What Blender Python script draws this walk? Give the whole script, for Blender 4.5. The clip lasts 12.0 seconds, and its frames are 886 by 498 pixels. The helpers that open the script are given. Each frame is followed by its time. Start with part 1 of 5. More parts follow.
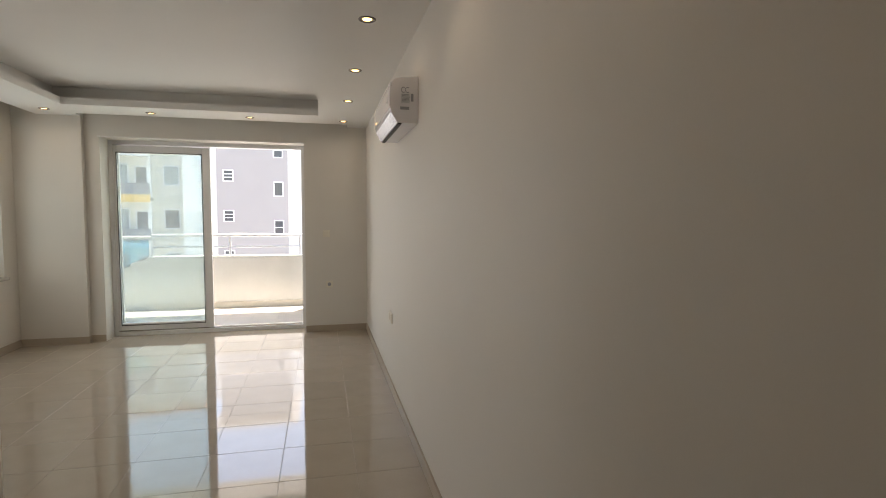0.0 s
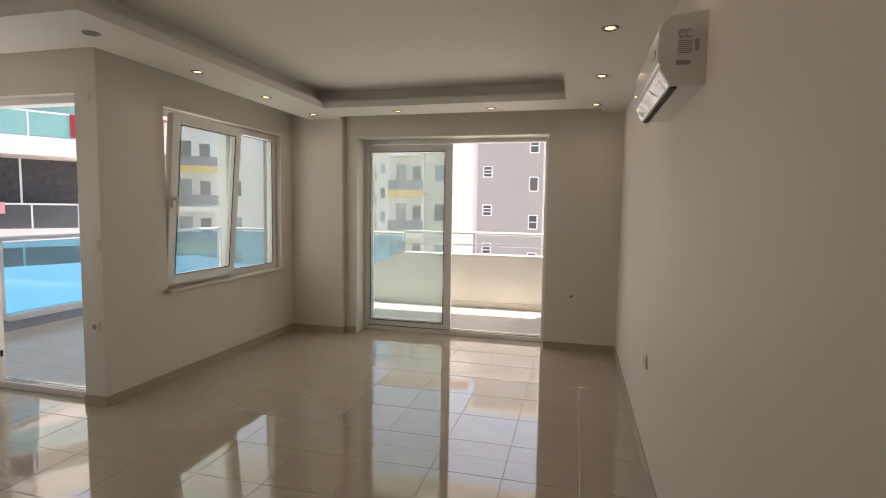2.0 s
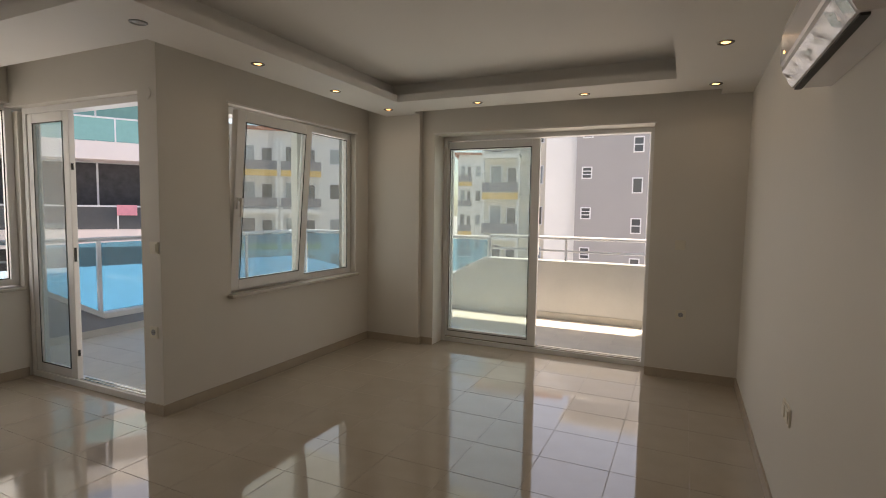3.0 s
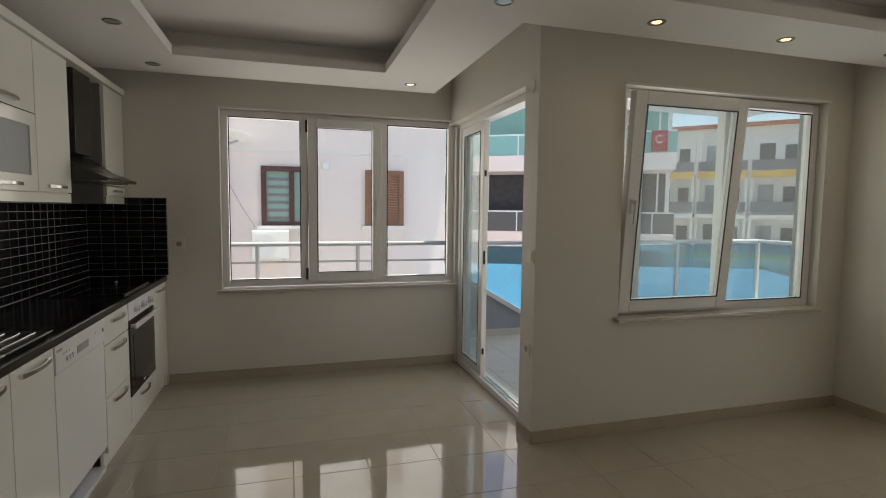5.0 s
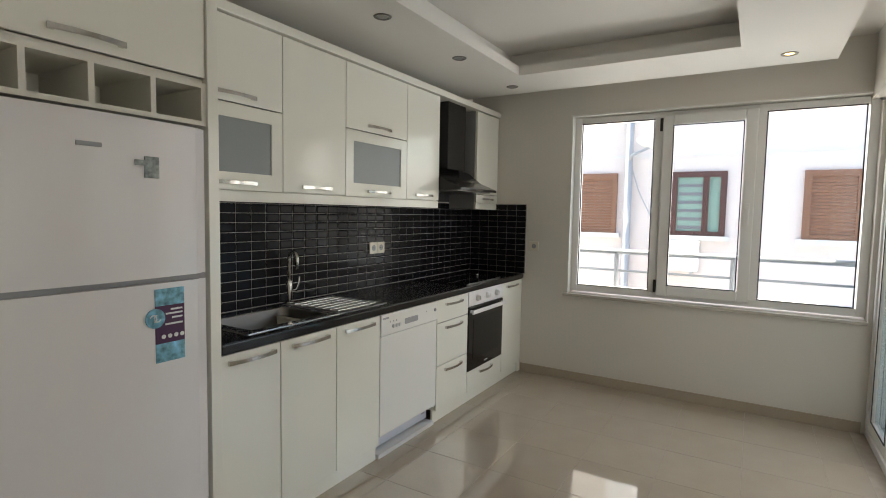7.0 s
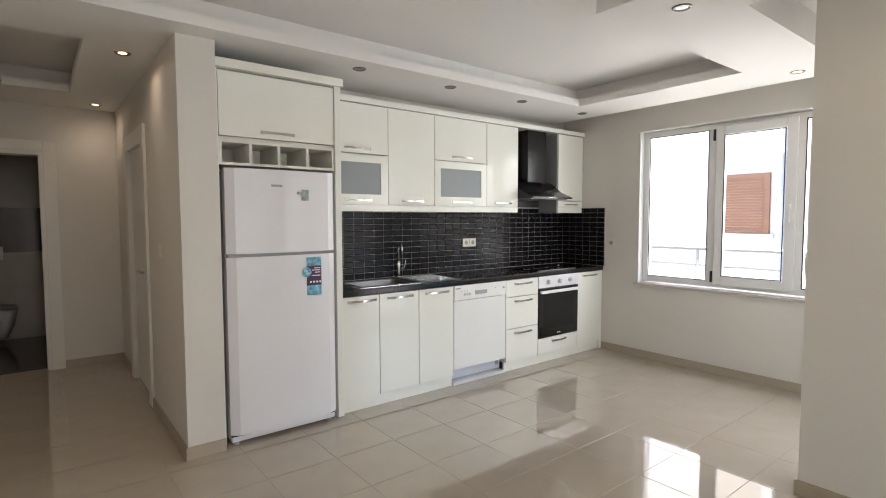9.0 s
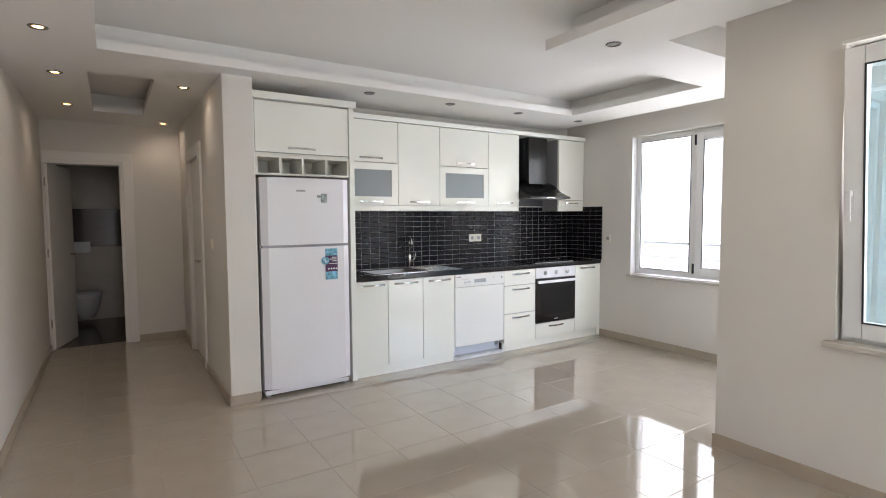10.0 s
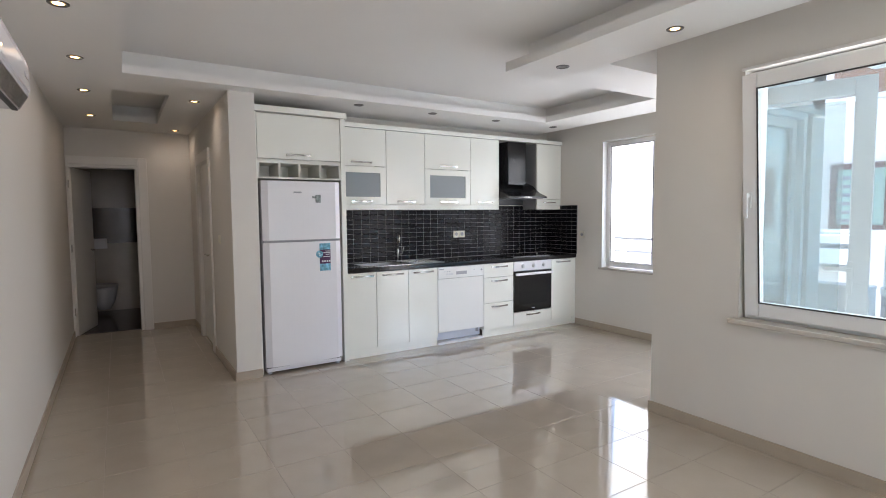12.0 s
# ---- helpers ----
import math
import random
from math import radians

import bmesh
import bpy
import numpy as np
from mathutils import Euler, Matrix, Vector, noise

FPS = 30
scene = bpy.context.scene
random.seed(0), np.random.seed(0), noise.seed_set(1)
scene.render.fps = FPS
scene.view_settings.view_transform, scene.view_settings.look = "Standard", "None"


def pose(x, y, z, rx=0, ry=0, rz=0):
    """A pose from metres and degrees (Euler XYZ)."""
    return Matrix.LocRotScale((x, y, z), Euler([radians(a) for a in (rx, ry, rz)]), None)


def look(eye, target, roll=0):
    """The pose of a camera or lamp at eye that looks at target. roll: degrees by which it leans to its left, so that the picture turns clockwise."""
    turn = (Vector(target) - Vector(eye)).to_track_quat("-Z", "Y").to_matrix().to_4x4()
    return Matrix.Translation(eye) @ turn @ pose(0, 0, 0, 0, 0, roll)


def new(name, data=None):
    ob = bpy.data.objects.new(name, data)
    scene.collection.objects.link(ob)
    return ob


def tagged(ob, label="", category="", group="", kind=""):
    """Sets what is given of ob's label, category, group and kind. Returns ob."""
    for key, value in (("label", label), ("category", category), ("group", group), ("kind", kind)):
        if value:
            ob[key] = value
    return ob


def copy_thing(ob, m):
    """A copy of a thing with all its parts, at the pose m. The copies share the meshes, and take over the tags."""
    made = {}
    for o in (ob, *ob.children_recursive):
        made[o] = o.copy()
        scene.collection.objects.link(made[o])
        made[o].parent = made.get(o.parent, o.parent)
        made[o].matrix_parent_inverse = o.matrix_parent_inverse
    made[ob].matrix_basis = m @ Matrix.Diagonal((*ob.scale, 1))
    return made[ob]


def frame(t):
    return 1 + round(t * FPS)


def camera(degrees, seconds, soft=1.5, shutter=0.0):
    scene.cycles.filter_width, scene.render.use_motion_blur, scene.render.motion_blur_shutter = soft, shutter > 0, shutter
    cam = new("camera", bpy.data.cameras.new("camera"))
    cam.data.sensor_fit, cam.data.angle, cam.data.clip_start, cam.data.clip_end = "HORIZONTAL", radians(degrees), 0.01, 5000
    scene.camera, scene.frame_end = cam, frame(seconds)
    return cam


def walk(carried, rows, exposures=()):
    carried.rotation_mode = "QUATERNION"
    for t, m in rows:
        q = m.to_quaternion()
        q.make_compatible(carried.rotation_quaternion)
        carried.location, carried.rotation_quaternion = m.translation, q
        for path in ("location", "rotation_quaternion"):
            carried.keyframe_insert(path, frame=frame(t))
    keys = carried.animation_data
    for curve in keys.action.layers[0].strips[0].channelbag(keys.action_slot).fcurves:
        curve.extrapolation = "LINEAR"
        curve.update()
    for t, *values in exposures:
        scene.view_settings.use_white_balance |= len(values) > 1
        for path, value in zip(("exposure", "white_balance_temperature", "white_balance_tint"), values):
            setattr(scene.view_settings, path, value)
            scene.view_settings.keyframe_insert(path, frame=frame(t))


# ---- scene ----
cam = camera(81.26, 12.0, soft=1.0)
PATH = [
    (0, (-0.018, 0.158, 1.390), (0.440, 2.101, 1.264), 0.16),
    (0.5, (0.003, 0.266, 1.399), (0.164, 2.256, 1.273), 0.66),
    (1, (0.043, 0.510, 1.422), (-0.123, 2.498, 1.289), 0.97),
    (1.5, (0.066, 0.732, 1.443), (-0.287, 2.695, 1.297), 0.98),
    (2, (0.094, 1.017, 1.461), (-0.403, 2.948, 1.304), 0.86),
    (2.5, (0.080, 1.285, 1.463), (-0.575, 3.168, 1.305), 0.74),
    (2.7, (0.076, 1.394, 1.459), (-0.638, 3.256, 1.305), 0.83),
    (4.3, (-0.075, 2.308, 1.445), (-1.696, 3.470, 1.299), 0.61),
    (4.5, (-0.154, 2.343, 1.443), (-1.863, 3.372, 1.302), 0.71),
    (5, (-0.296, 2.500, 1.450), (-2.209, 3.064, 1.296), 0.66),
    (5.5, (-0.569, 2.730, 1.449), (-2.562, 2.751, 1.282), 0.59),
    (6, (-0.711, 2.878, 1.438), (-2.631, 2.347, 1.262), 0.87),
    (6.5, (-0.713, 3.080, 1.438), (-2.506, 2.209, 1.282), 0.89),
    (6.7, (-0.656, 3.166, 1.435), (-2.412, 2.219, 1.287), 1.00),
    (8.3, (-0.186, 4.156, 1.418), (-1.671, 2.823, 1.290), 0.11),
    (8.5, (-0.138, 4.335, 1.417), (-1.555, 2.929, 1.295), 0.08),
    (9, (-0.127, 4.812, 1.410), (-1.362, 3.244, 1.290), -0.12),
    (9.5, (-0.111, 5.274, 1.407), (-1.217, 3.611, 1.285), -0.27),
    (10, (-0.065, 5.619, 1.408), (-1.144, 3.940, 1.282), -0.33),
    (10.5, (-0.035, 5.879, 1.412), (-1.102, 4.193, 1.286), -0.30),
    (11, (0.003, 6.103, 1.415), (-1.061, 4.415, 1.290), -0.37),
    (11.5, (0.034, 6.213, 1.413), (-1.023, 4.520, 1.284), -0.32),
    (12, (0.036, 6.189, 1.410), (-1.026, 4.500, 1.276), -0.44),
]
LAMP_WATTS = 0.9
EXPOSURES = [(0.0, 1.87, 7350, 15), (1.0, 1.8, 7100, 14), (1.5, 1.68, 7500, 16), (2.5, 1.15, 8200, 19), (4.5, 0.74, 7700, 14), (5.5, 1.2, 7700, 13), (6.0, 1.3, 7700, 13), (6.5, 1.58, 7500, 11), (8.5, 2.12, 7150, 15), (9.5, 2.72, 6700, 15), (10.5, 2.52, 6500, 17), (12.0, 2.48, 6400, 17)]
walk(cam, [(t, look(eye, target, roll)) for t, eye, target, roll in PATH], EXPOSURES)

# ---- light ----
world = bpy.data.worlds.new("world")
scene.world = world
world.use_nodes = True
wn = world.node_tree
sky = wn.nodes.new("ShaderNodeTexSky")
sky.sky_type, sky.sun_disc = "NISHITA", False
SUN_WAY = Vector((-0.078, -0.15, -1.0)).normalized()
sky.sun_elevation = math.asin(-SUN_WAY.z)
sky.sun_rotation = math.atan2(-SUN_WAY.x, -SUN_WAY.y)
wn.links.new(sky.outputs[0], wn.nodes["Background"].inputs[0])
wn.nodes["Background"].inputs[1].default_value = 0.15
sun = new("sun", bpy.data.lights.new("sun", "SUN"))
sun.data.energy, sun.data.angle, sun.data.color = 5.0, radians(0.5), (1.0, 0.965, 0.91)
sun.matrix_world = look(-20 * SUN_WAY, (0, 0, 0))


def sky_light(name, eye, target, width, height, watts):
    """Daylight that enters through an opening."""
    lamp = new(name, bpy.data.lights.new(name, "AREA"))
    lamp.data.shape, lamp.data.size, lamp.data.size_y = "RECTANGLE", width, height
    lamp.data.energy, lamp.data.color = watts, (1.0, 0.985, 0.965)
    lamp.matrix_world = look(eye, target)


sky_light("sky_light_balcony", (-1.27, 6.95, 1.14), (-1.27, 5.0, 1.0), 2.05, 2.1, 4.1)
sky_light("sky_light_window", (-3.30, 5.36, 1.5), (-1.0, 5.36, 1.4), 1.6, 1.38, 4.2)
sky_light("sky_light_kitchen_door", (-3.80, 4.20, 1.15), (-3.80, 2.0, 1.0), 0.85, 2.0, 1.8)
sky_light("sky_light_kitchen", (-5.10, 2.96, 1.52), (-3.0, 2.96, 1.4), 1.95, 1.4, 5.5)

# ---- materials ----
def material(name, color, rough=0.5, metal=0.0, vary=0.06, scale=6.0, bump=0.0, grain=180.0, spec=0.5, coat=0.0, per_piece=0.0):
    """Base colour with broad and fine variation, roughness variation and fine relief."""
    m = bpy.data.materials.new(name)
    m.use_nodes = True
    nt = m.node_tree
    b = nt.nodes["Principled BSDF"]
    b.inputs["Metallic"].default_value = metal
    b.inputs["Specular IOR Level"].default_value = spec
    b.inputs["Coat Weight"].default_value = coat
    b.inputs["Coat Roughness"].default_value = 0.04
    co = nt.nodes.new("ShaderNodeTexCoord")
    broad = nt.nodes.new("ShaderNodeTexNoise")
    broad.inputs["Scale"].default_value, broad.inputs["Detail"].default_value = scale, 4
    fine = nt.nodes.new("ShaderNodeTexNoise")
    fine.inputs["Scale"].default_value, fine.inputs["Detail"].default_value = grain, 3
    for n in (broad, fine):
        nt.links.new(co.outputs["Object"], n.inputs["Vector"])
    mix = nt.nodes.new("ShaderNodeMath")
    mix.operation = "MULTIPLY_ADD"
    mix.inputs[1].default_value = 0.35
    nt.links.new(fine.outputs["Fac"], mix.inputs[0])
    nt.links.new(broad.outputs["Fac"], mix.inputs[2])
    ramp = nt.nodes.new("ShaderNodeMapRange")
    ramp.inputs["From Min"].default_value, ramp.inputs["From Max"].default_value = 0.35, 1.0
    ramp.inputs["To Min"].default_value, ramp.inputs["To Max"].default_value = 1 - vary, 1 + vary
    nt.links.new(mix.outputs[0], ramp.inputs["Value"])
    mul = nt.nodes.new("ShaderNodeVectorMath")
    mul.operation = "SCALE"
    mul.inputs[0].default_value = color
    last = ramp.outputs["Result"]
    if per_piece:
        info = nt.nodes.new("ShaderNodeObjectInfo")
        r2 = nt.nodes.new("ShaderNodeMapRange")
        r2.inputs["To Min"].default_value, r2.inputs["To Max"].default_value = 1 - per_piece, 1 + per_piece
        nt.links.new(info.outputs["Random"], r2.inputs["Value"])
        mm = nt.nodes.new("ShaderNodeMath")
        mm.operation = "MULTIPLY"
        nt.links.new(last, mm.inputs[0])
        nt.links.new(r2.outputs["Result"], mm.inputs[1])
        last = mm.outputs[0]
    nt.links.new(last, mul.inputs["Scale"])
    nt.links.new(mul.outputs["Vector"], b.inputs["Base Color"])
    rr = nt.nodes.new("ShaderNodeMapRange")
    rr.inputs["To Min"].default_value, rr.inputs["To Max"].default_value = rough * 0.8, min(1.0, rough * 1.2)
    nt.links.new(broad.outputs["Fac"], rr.inputs["Value"])
    nt.links.new(rr.outputs["Result"], b.inputs["Roughness"])
    if bump:
        bp = nt.nodes.new("ShaderNodeBump")
        bp.inputs["Strength"].default_value, bp.inputs["Distance"].default_value = bump, 0.002
        nt.links.new(mix.outputs[0], bp.inputs["Height"])
        nt.links.new(bp.outputs["Normal"], b.inputs["Normal"])
    return m


def glass(name, color=(1, 1, 1), mirror=0.08, veil=0.0):
    """Thin pane: see-through, with a glossy reflection that grows at a slant."""
    m = bpy.data.materials.new(name)
    m.use_nodes = True
    nt = m.node_tree
    nt.nodes.clear()
    out = nt.nodes.new("ShaderNodeOutputMaterial")
    clear = nt.nodes.new("ShaderNodeBsdfTransparent")
    clear.inputs[0].default_value = (*color, 1)
    gloss = nt.nodes.new("ShaderNodeBsdfGlossy")
    gloss.inputs["Roughness"].default_value = 0.01
    slant = nt.nodes.new("ShaderNodeLayerWeight")
    slant.inputs["Blend"].default_value = 0.5
    power = nt.nodes.new("ShaderNodeMath")
    power.operation = "POWER"
    power.inputs[1].default_value = 4.0
    share = nt.nodes.new("ShaderNodeMath")
    share.operation = "MULTIPLY_ADD"
    share.inputs[1].default_value, share.inputs[2].default_value = 0.8, mirror / 2
    nt.links.new(slant.outputs["Facing"], power.inputs[0])
    nt.links.new(power.outputs[0], share.inputs[0])
    mix = nt.nodes.new("ShaderNodeMixShader")
    nt.links.new(share.outputs[0], mix.inputs[0])
    nt.links.new(clear.outputs[0], mix.inputs[1])
    nt.links.new(gloss.outputs[0], mix.inputs[2])
    last = mix
    # translucent share lays a pale washed-out haze over the whole pane
    if veil:
        haze = nt.nodes.new("ShaderNodeBsdfTranslucent")
        haze.inputs[0].default_value = (0.9, 0.95, 0.95, 1)
        m2 = nt.nodes.new("ShaderNodeMixShader")
        m2.inputs[0].default_value = veil
        nt.links.new(mix.outputs[0], m2.inputs[1])
        nt.links.new(haze.outputs[0], m2.inputs[2])
        last = m2
    nt.links.new(last.outputs[0], out.inputs[0])
    return m


def glow(name, color, strength):
    m = bpy.data.materials.new(name)
    m.use_nodes = True
    b = m.node_tree.nodes["Principled BSDF"]
    b.inputs["Base Color"].default_value = (0.8, 0.75, 0.7, 1)
    b.inputs["Emission Color"].default_value = (*color, 1)
    b.inputs["Emission Strength"].default_value = strength
    return m


PAINT = material("wall_paint", (0.68, 0.652, 0.60), 0.6, vary=0.025, scale=2.5, bump=0.12, grain=260)
CEIL = material("ceiling_paint", (0.77, 0.755, 0.725), 0.7, vary=0.02, scale=2.0, bump=0.08, grain=220)
TILE = material("polished_floor_tile", (0.41, 0.355, 0.29), 0.045, vary=0.06, scale=5, grain=90, per_piece=0.012, spec=0.85, coat=0.35)
GROUT = material("floor_grout", (0.33, 0.285, 0.235), 0.8, vary=0.15, scale=20, bump=0.3)
SKIRT = material("skirting_tile", (0.41, 0.345, 0.27), 0.42, vary=0.05, scale=8)
PVC = material("white_pvc", (0.76, 0.76, 0.75), 0.32, vary=0.02, scale=4)
RUBBER = material("black_gasket", (0.02, 0.02, 0.02), 0.6)
STEEL = material("chrome", (0.62, 0.61, 0.59), 0.16, metal=1.0, vary=0.04, grain=60)
BRUSHED = material("brushed_steel", (0.18, 0.175, 0.17), 0.34, metal=1.0, vary=0.06, grain=300)
LACQUER = material("gloss_white_lacquer", (0.84, 0.845, 0.775), 0.12, vary=0.02, scale=2, coat=0.25)
CARCASS = material("white_melamine", (0.74, 0.73, 0.66), 0.4, vary=0.02, scale=4)
DARKGAP = material("shadow_gap", (0.03, 0.03, 0.03), 0.8)
GRANITE = material("black_granite", (0.012, 0.011, 0.012), 0.14, vary=0.8, scale=60, grain=500)
SPLASH = material("black_glazed_tile", (0.008, 0.008, 0.011), 0.16, vary=0.3, scale=9, per_piece=0.15, spec=0.16)
SPLASH_GROUT = material("grey_grout", (0.42, 0.42, 0.41), 0.8, vary=0.1, scale=30)
ENAMEL = material("white_enamel", (0.78, 0.77, 0.79), 0.18, vary=0.015, scale=3, bump=0.05, grain=120)
PANELGREY = material("light_grey_plastic", (0.66, 0.67, 0.68), 0.35, vary=0.03)
BLACKGLASS = material("black_glass", (0.008, 0.008, 0.009), 0.05, spec=0.7)
BLACKMETAL = material("black_enamel", (0.012, 0.012, 0.013), 0.2, vary=0.2)
FROST = material("frosted_glass", (0.25, 0.28, 0.29), 0.3, vary=0.03, scale=3)
GREYPLASTIC = material("grey_plastic", (0.32, 0.33, 0.35), 0.4)
MARBLE = material("marble_sill", (0.50, 0.47, 0.42), 0.25, vary=0.15, scale=12, grain=40)
IVORY = material("ivory_plastic", (0.72, 0.68, 0.58), 0.35, vary=0.02)
DOORWHITE = material("white_door_paint", (0.74, 0.72, 0.68), 0.35, vary=0.02, scale=3)
PARAPET = material("painted_concrete", (0.70, 0.69, 0.66), 0.75, vary=0.07, scale=3, bump=0.3, grain=80)
GREYWALL = material("grey_render", (0.36, 0.37, 0.40), 0.8, vary=0.12, scale=5, bump=0.4, grain=70)
BALCTILE = material("beige_balcony_tile", (0.66, 0.62, 0.55), 0.45, vary=0.08, scale=5, per_piece=0.04)
RAILWHITE = material("white_rail_paint", (0.74, 0.74, 0.75), 0.35)
RAILGREY = material("grey_rail_paint", (0.42, 0.43, 0.46), 0.4)
CLEAR = glass("window_glass", (0.93, 0.96, 0.96))
# veil paints haze over the view; darker tint dims the bright outside
HAZY = glass("hazy_glass", (0.80, 0.86, 0.85), veil=0.10)
TINTED = glass("greenish_glass", (0.70, 0.765, 0.77), veil=0.035)
BLUEGLASS = glass("blue_glass", (0.34, 0.66, 0.78), veil=0.10)
TEALGLASS = material("teal_glass", (0.20, 0.44, 0.42), 0.15, vary=0.05)
LAMP_ON = glow("lamp_glow", (1.0, 0.56, 0.2), 2.0)
LAMP_OFF = material("lamp_glass", (0.35, 0.34, 0.33), 0.15)


# ---- mesh helpers ----
def add_box(bm, x0, x1, y0, y1, z0, z1, bevel=0.0, segments=2):
    x0, x1, y0, y1, z0, z1 = min(x0, x1), max(x0, x1), min(y0, y1), max(y0, y1), min(z0, z1), max(z0, z1)
    m = Matrix.LocRotScale(((x0 + x1) / 2, (y0 + y1) / 2, (z0 + z1) / 2), None, (x1 - x0, y1 - y0, z1 - z0))
    verts = bmesh.ops.create_cube(bm, size=1.0, matrix=m)["verts"]
    if bevel:
        edges = list({e for v in verts for e in v.link_edges})
        bmesh.ops.bevel(bm, geom=edges, offset=bevel, segments=segments, affect="EDGES", profile=0.6)
    return bm


def boxes(*rows, bevel=0.0):
    bm = bmesh.new()
    for r in rows:
        add_box(bm, *r, bevel=bevel)
    return bm


def union(*rows):
    """Boxes that touch, joined into one closed skin with no inner faces."""
    cuts = [sorted({round(v, 5) for r in rows for v in r[2 * a:2 * a + 2]}) for a in range(3)]
    spans = [[sorted((cuts[a].index(round(r[2 * a], 5)), cuts[a].index(round(r[2 * a + 1], 5)))) for a in range(3)] for r in rows]
    full = set()
    for (i0, i1), (j0, j1), (k0, k1) in spans:
        full.update((i, j, k) for i in range(i0, i1) for j in range(j0, j1) for k in range(k0, k1))
    bm, made = bmesh.new(), {}

    def vert(i, j, k):
        if (i, j, k) not in made:
            made[i, j, k] = bm.verts.new((cuts[0][i], cuts[1][j], cuts[2][k]))
        return made[i, j, k]
    sides = (((-1, 0, 0), ((0, 0, 0), (0, 0, 1), (0, 1, 1), (0, 1, 0))), ((1, 0, 0), ((1, 0, 0), (1, 1, 0), (1, 1, 1), (1, 0, 1))), ((0, -1, 0), ((0, 0, 0), (1, 0, 0), (1, 0, 1), (0, 0, 1))),
             ((0, 1, 0), ((0, 1, 0), (0, 1, 1), (1, 1, 1), (1, 1, 0))), ((0, 0, -1), ((0, 0, 0), (0, 1, 0), (1, 1, 0), (1, 0, 0))), ((0, 0, 1), ((0, 0, 1), (1, 0, 1), (1, 1, 1), (0, 1, 1))))
    for c in full:
        for d, quad in sides:
            if (c[0] + d[0], c[1] + d[1], c[2] + d[2]) not in full:
                bm.faces.new([vert(c[0] + q[0], c[1] + q[1], c[2] + q[2]) for q in quad])
    return bm


def add_rod(bm, a, b, radius, sides=12):
    a, b = Vector(a), Vector(b)
    d = b - a
    m = Matrix.Translation((a + b) / 2) @ d.to_track_quat("Z", "Y").to_matrix().to_4x4()
    bmesh.ops.create_cone(bm, cap_ends=True, segments=sides, radius1=radius, radius2=radius, depth=d.length, matrix=m)
    return bm


def tube(points, radius, sides=10):
    """A smooth bent tube through the points."""
    bm = bmesh.new()
    pts = [Vector(p) for p in points]
    rings = []
    for i, p in enumerate(pts):
        d = (pts[min(i + 1, len(pts) - 1)] - pts[max(i - 1, 0)]).normalized()
        q = d.to_track_quat("Z", "Y").to_matrix()
        rings.append([bm.verts.new(p + q @ Vector((radius * math.cos(a), radius * math.sin(a), 0))) for a in (2 * math.pi * k / sides for k in range(sides))])
    for r0, r1 in zip(rings, rings[1:]):
        for k in range(sides):
            bm.faces.new((r0[k], r0[(k + 1) % sides], r1[(k + 1) % sides], r1[k]))
    bm.faces.new(rings[0][::-1])
    bm.faces.new(rings[-1])
    return bm


def lathe(profile, sides=24):
    """Turned shape round z from (radius, z) pairs."""
    bm = bmesh.new()
    rings = [[bm.verts.new((r * math.cos(a), r * math.sin(a), z)) for a in (2 * math.pi * k / sides for k in range(sides))] for r, z in profile]
    for r0, r1 in zip(rings, rings[1:]):
        for k in range(sides):
            bm.faces.new((r0[k], r0[(k + 1) % sides], r1[(k + 1) % sides], r1[k]))
    return bm


def extrude_profile(points, axis, a, b):
    """A closed 2D outline pushed along an axis: for 'x' the points are (y, z), for 'y' (x, z), for 'z' (x, y)."""
    bm = bmesh.new()

    def at(p, d):
        return {"x": (d, p[0], p[1]), "y": (p[0], d, p[1]), "z": (p[0], p[1], d)}[axis]
    lo = [bm.verts.new(at(p, a)) for p in points]
    hi = [bm.verts.new(at(p, b)) for p in points]
    n = len(points)
    for k in range(n):
        bm.faces.new((lo[k], lo[(k + 1) % n], hi[(k + 1) % n], hi[k]))
    bm.faces.new(lo[::-1])
    bm.faces.new(hi)
    bmesh.ops.recalc_face_normals(bm, faces=bm.faces)
    return bm


def mesh_of(name, bm, mat, smooth=False):
    me = bpy.data.meshes.new(name)
    bmesh.ops.recalc_face_normals(bm, faces=bm.faces)
    bm.to_mesh(me)
    bm.free()
    if mat:
        me.materials.append(mat)
    if smooth:
        me.polygons.foreach_set("use_smooth", [True] * len(me.polygons))
    return me


def root_place(ob):
    while ob.parent:
        ob = ob.parent
    return ob.location.copy()


def part(name, bm, mat, parent, label="", smooth=False):
    """One mesh, given in world places, as a part of a thing."""
    bmesh.ops.translate(bm, verts=bm.verts, vec=-root_place(parent))
    ob = new(name, mesh_of(name, bm, mat, smooth))
    ob.parent = parent
    if label:
        ob["label"] = label
    return ob


def thing(name, place, label, category, group="", kind=""):
    ob = new(name)
    ob.location = place
    ob.empty_display_size = 0.1
    return tagged(ob, label, category, group, kind)


def solid(name, bm, mat, label, category, group="", kind="", smooth=False):
    return tagged(new(name, mesh_of(name, bm, mat, smooth)), label, category, group, kind)


def structure(name, bm, mat, label, category):
    return solid(name, bm, mat, label, category, kind="structure")


# ---- the plan ----
XR, YB, XW, YP, XK, YK, XC, YH = 0.52, 6.507, -3.13, 3.92, -4.90, 0.98, -0.775, -1.18
COL_W, COL_Y = -0.985, 1.58
SOFFIT, CEILING, TOP = 2.445, 2.63, 2.78
T = 0.33

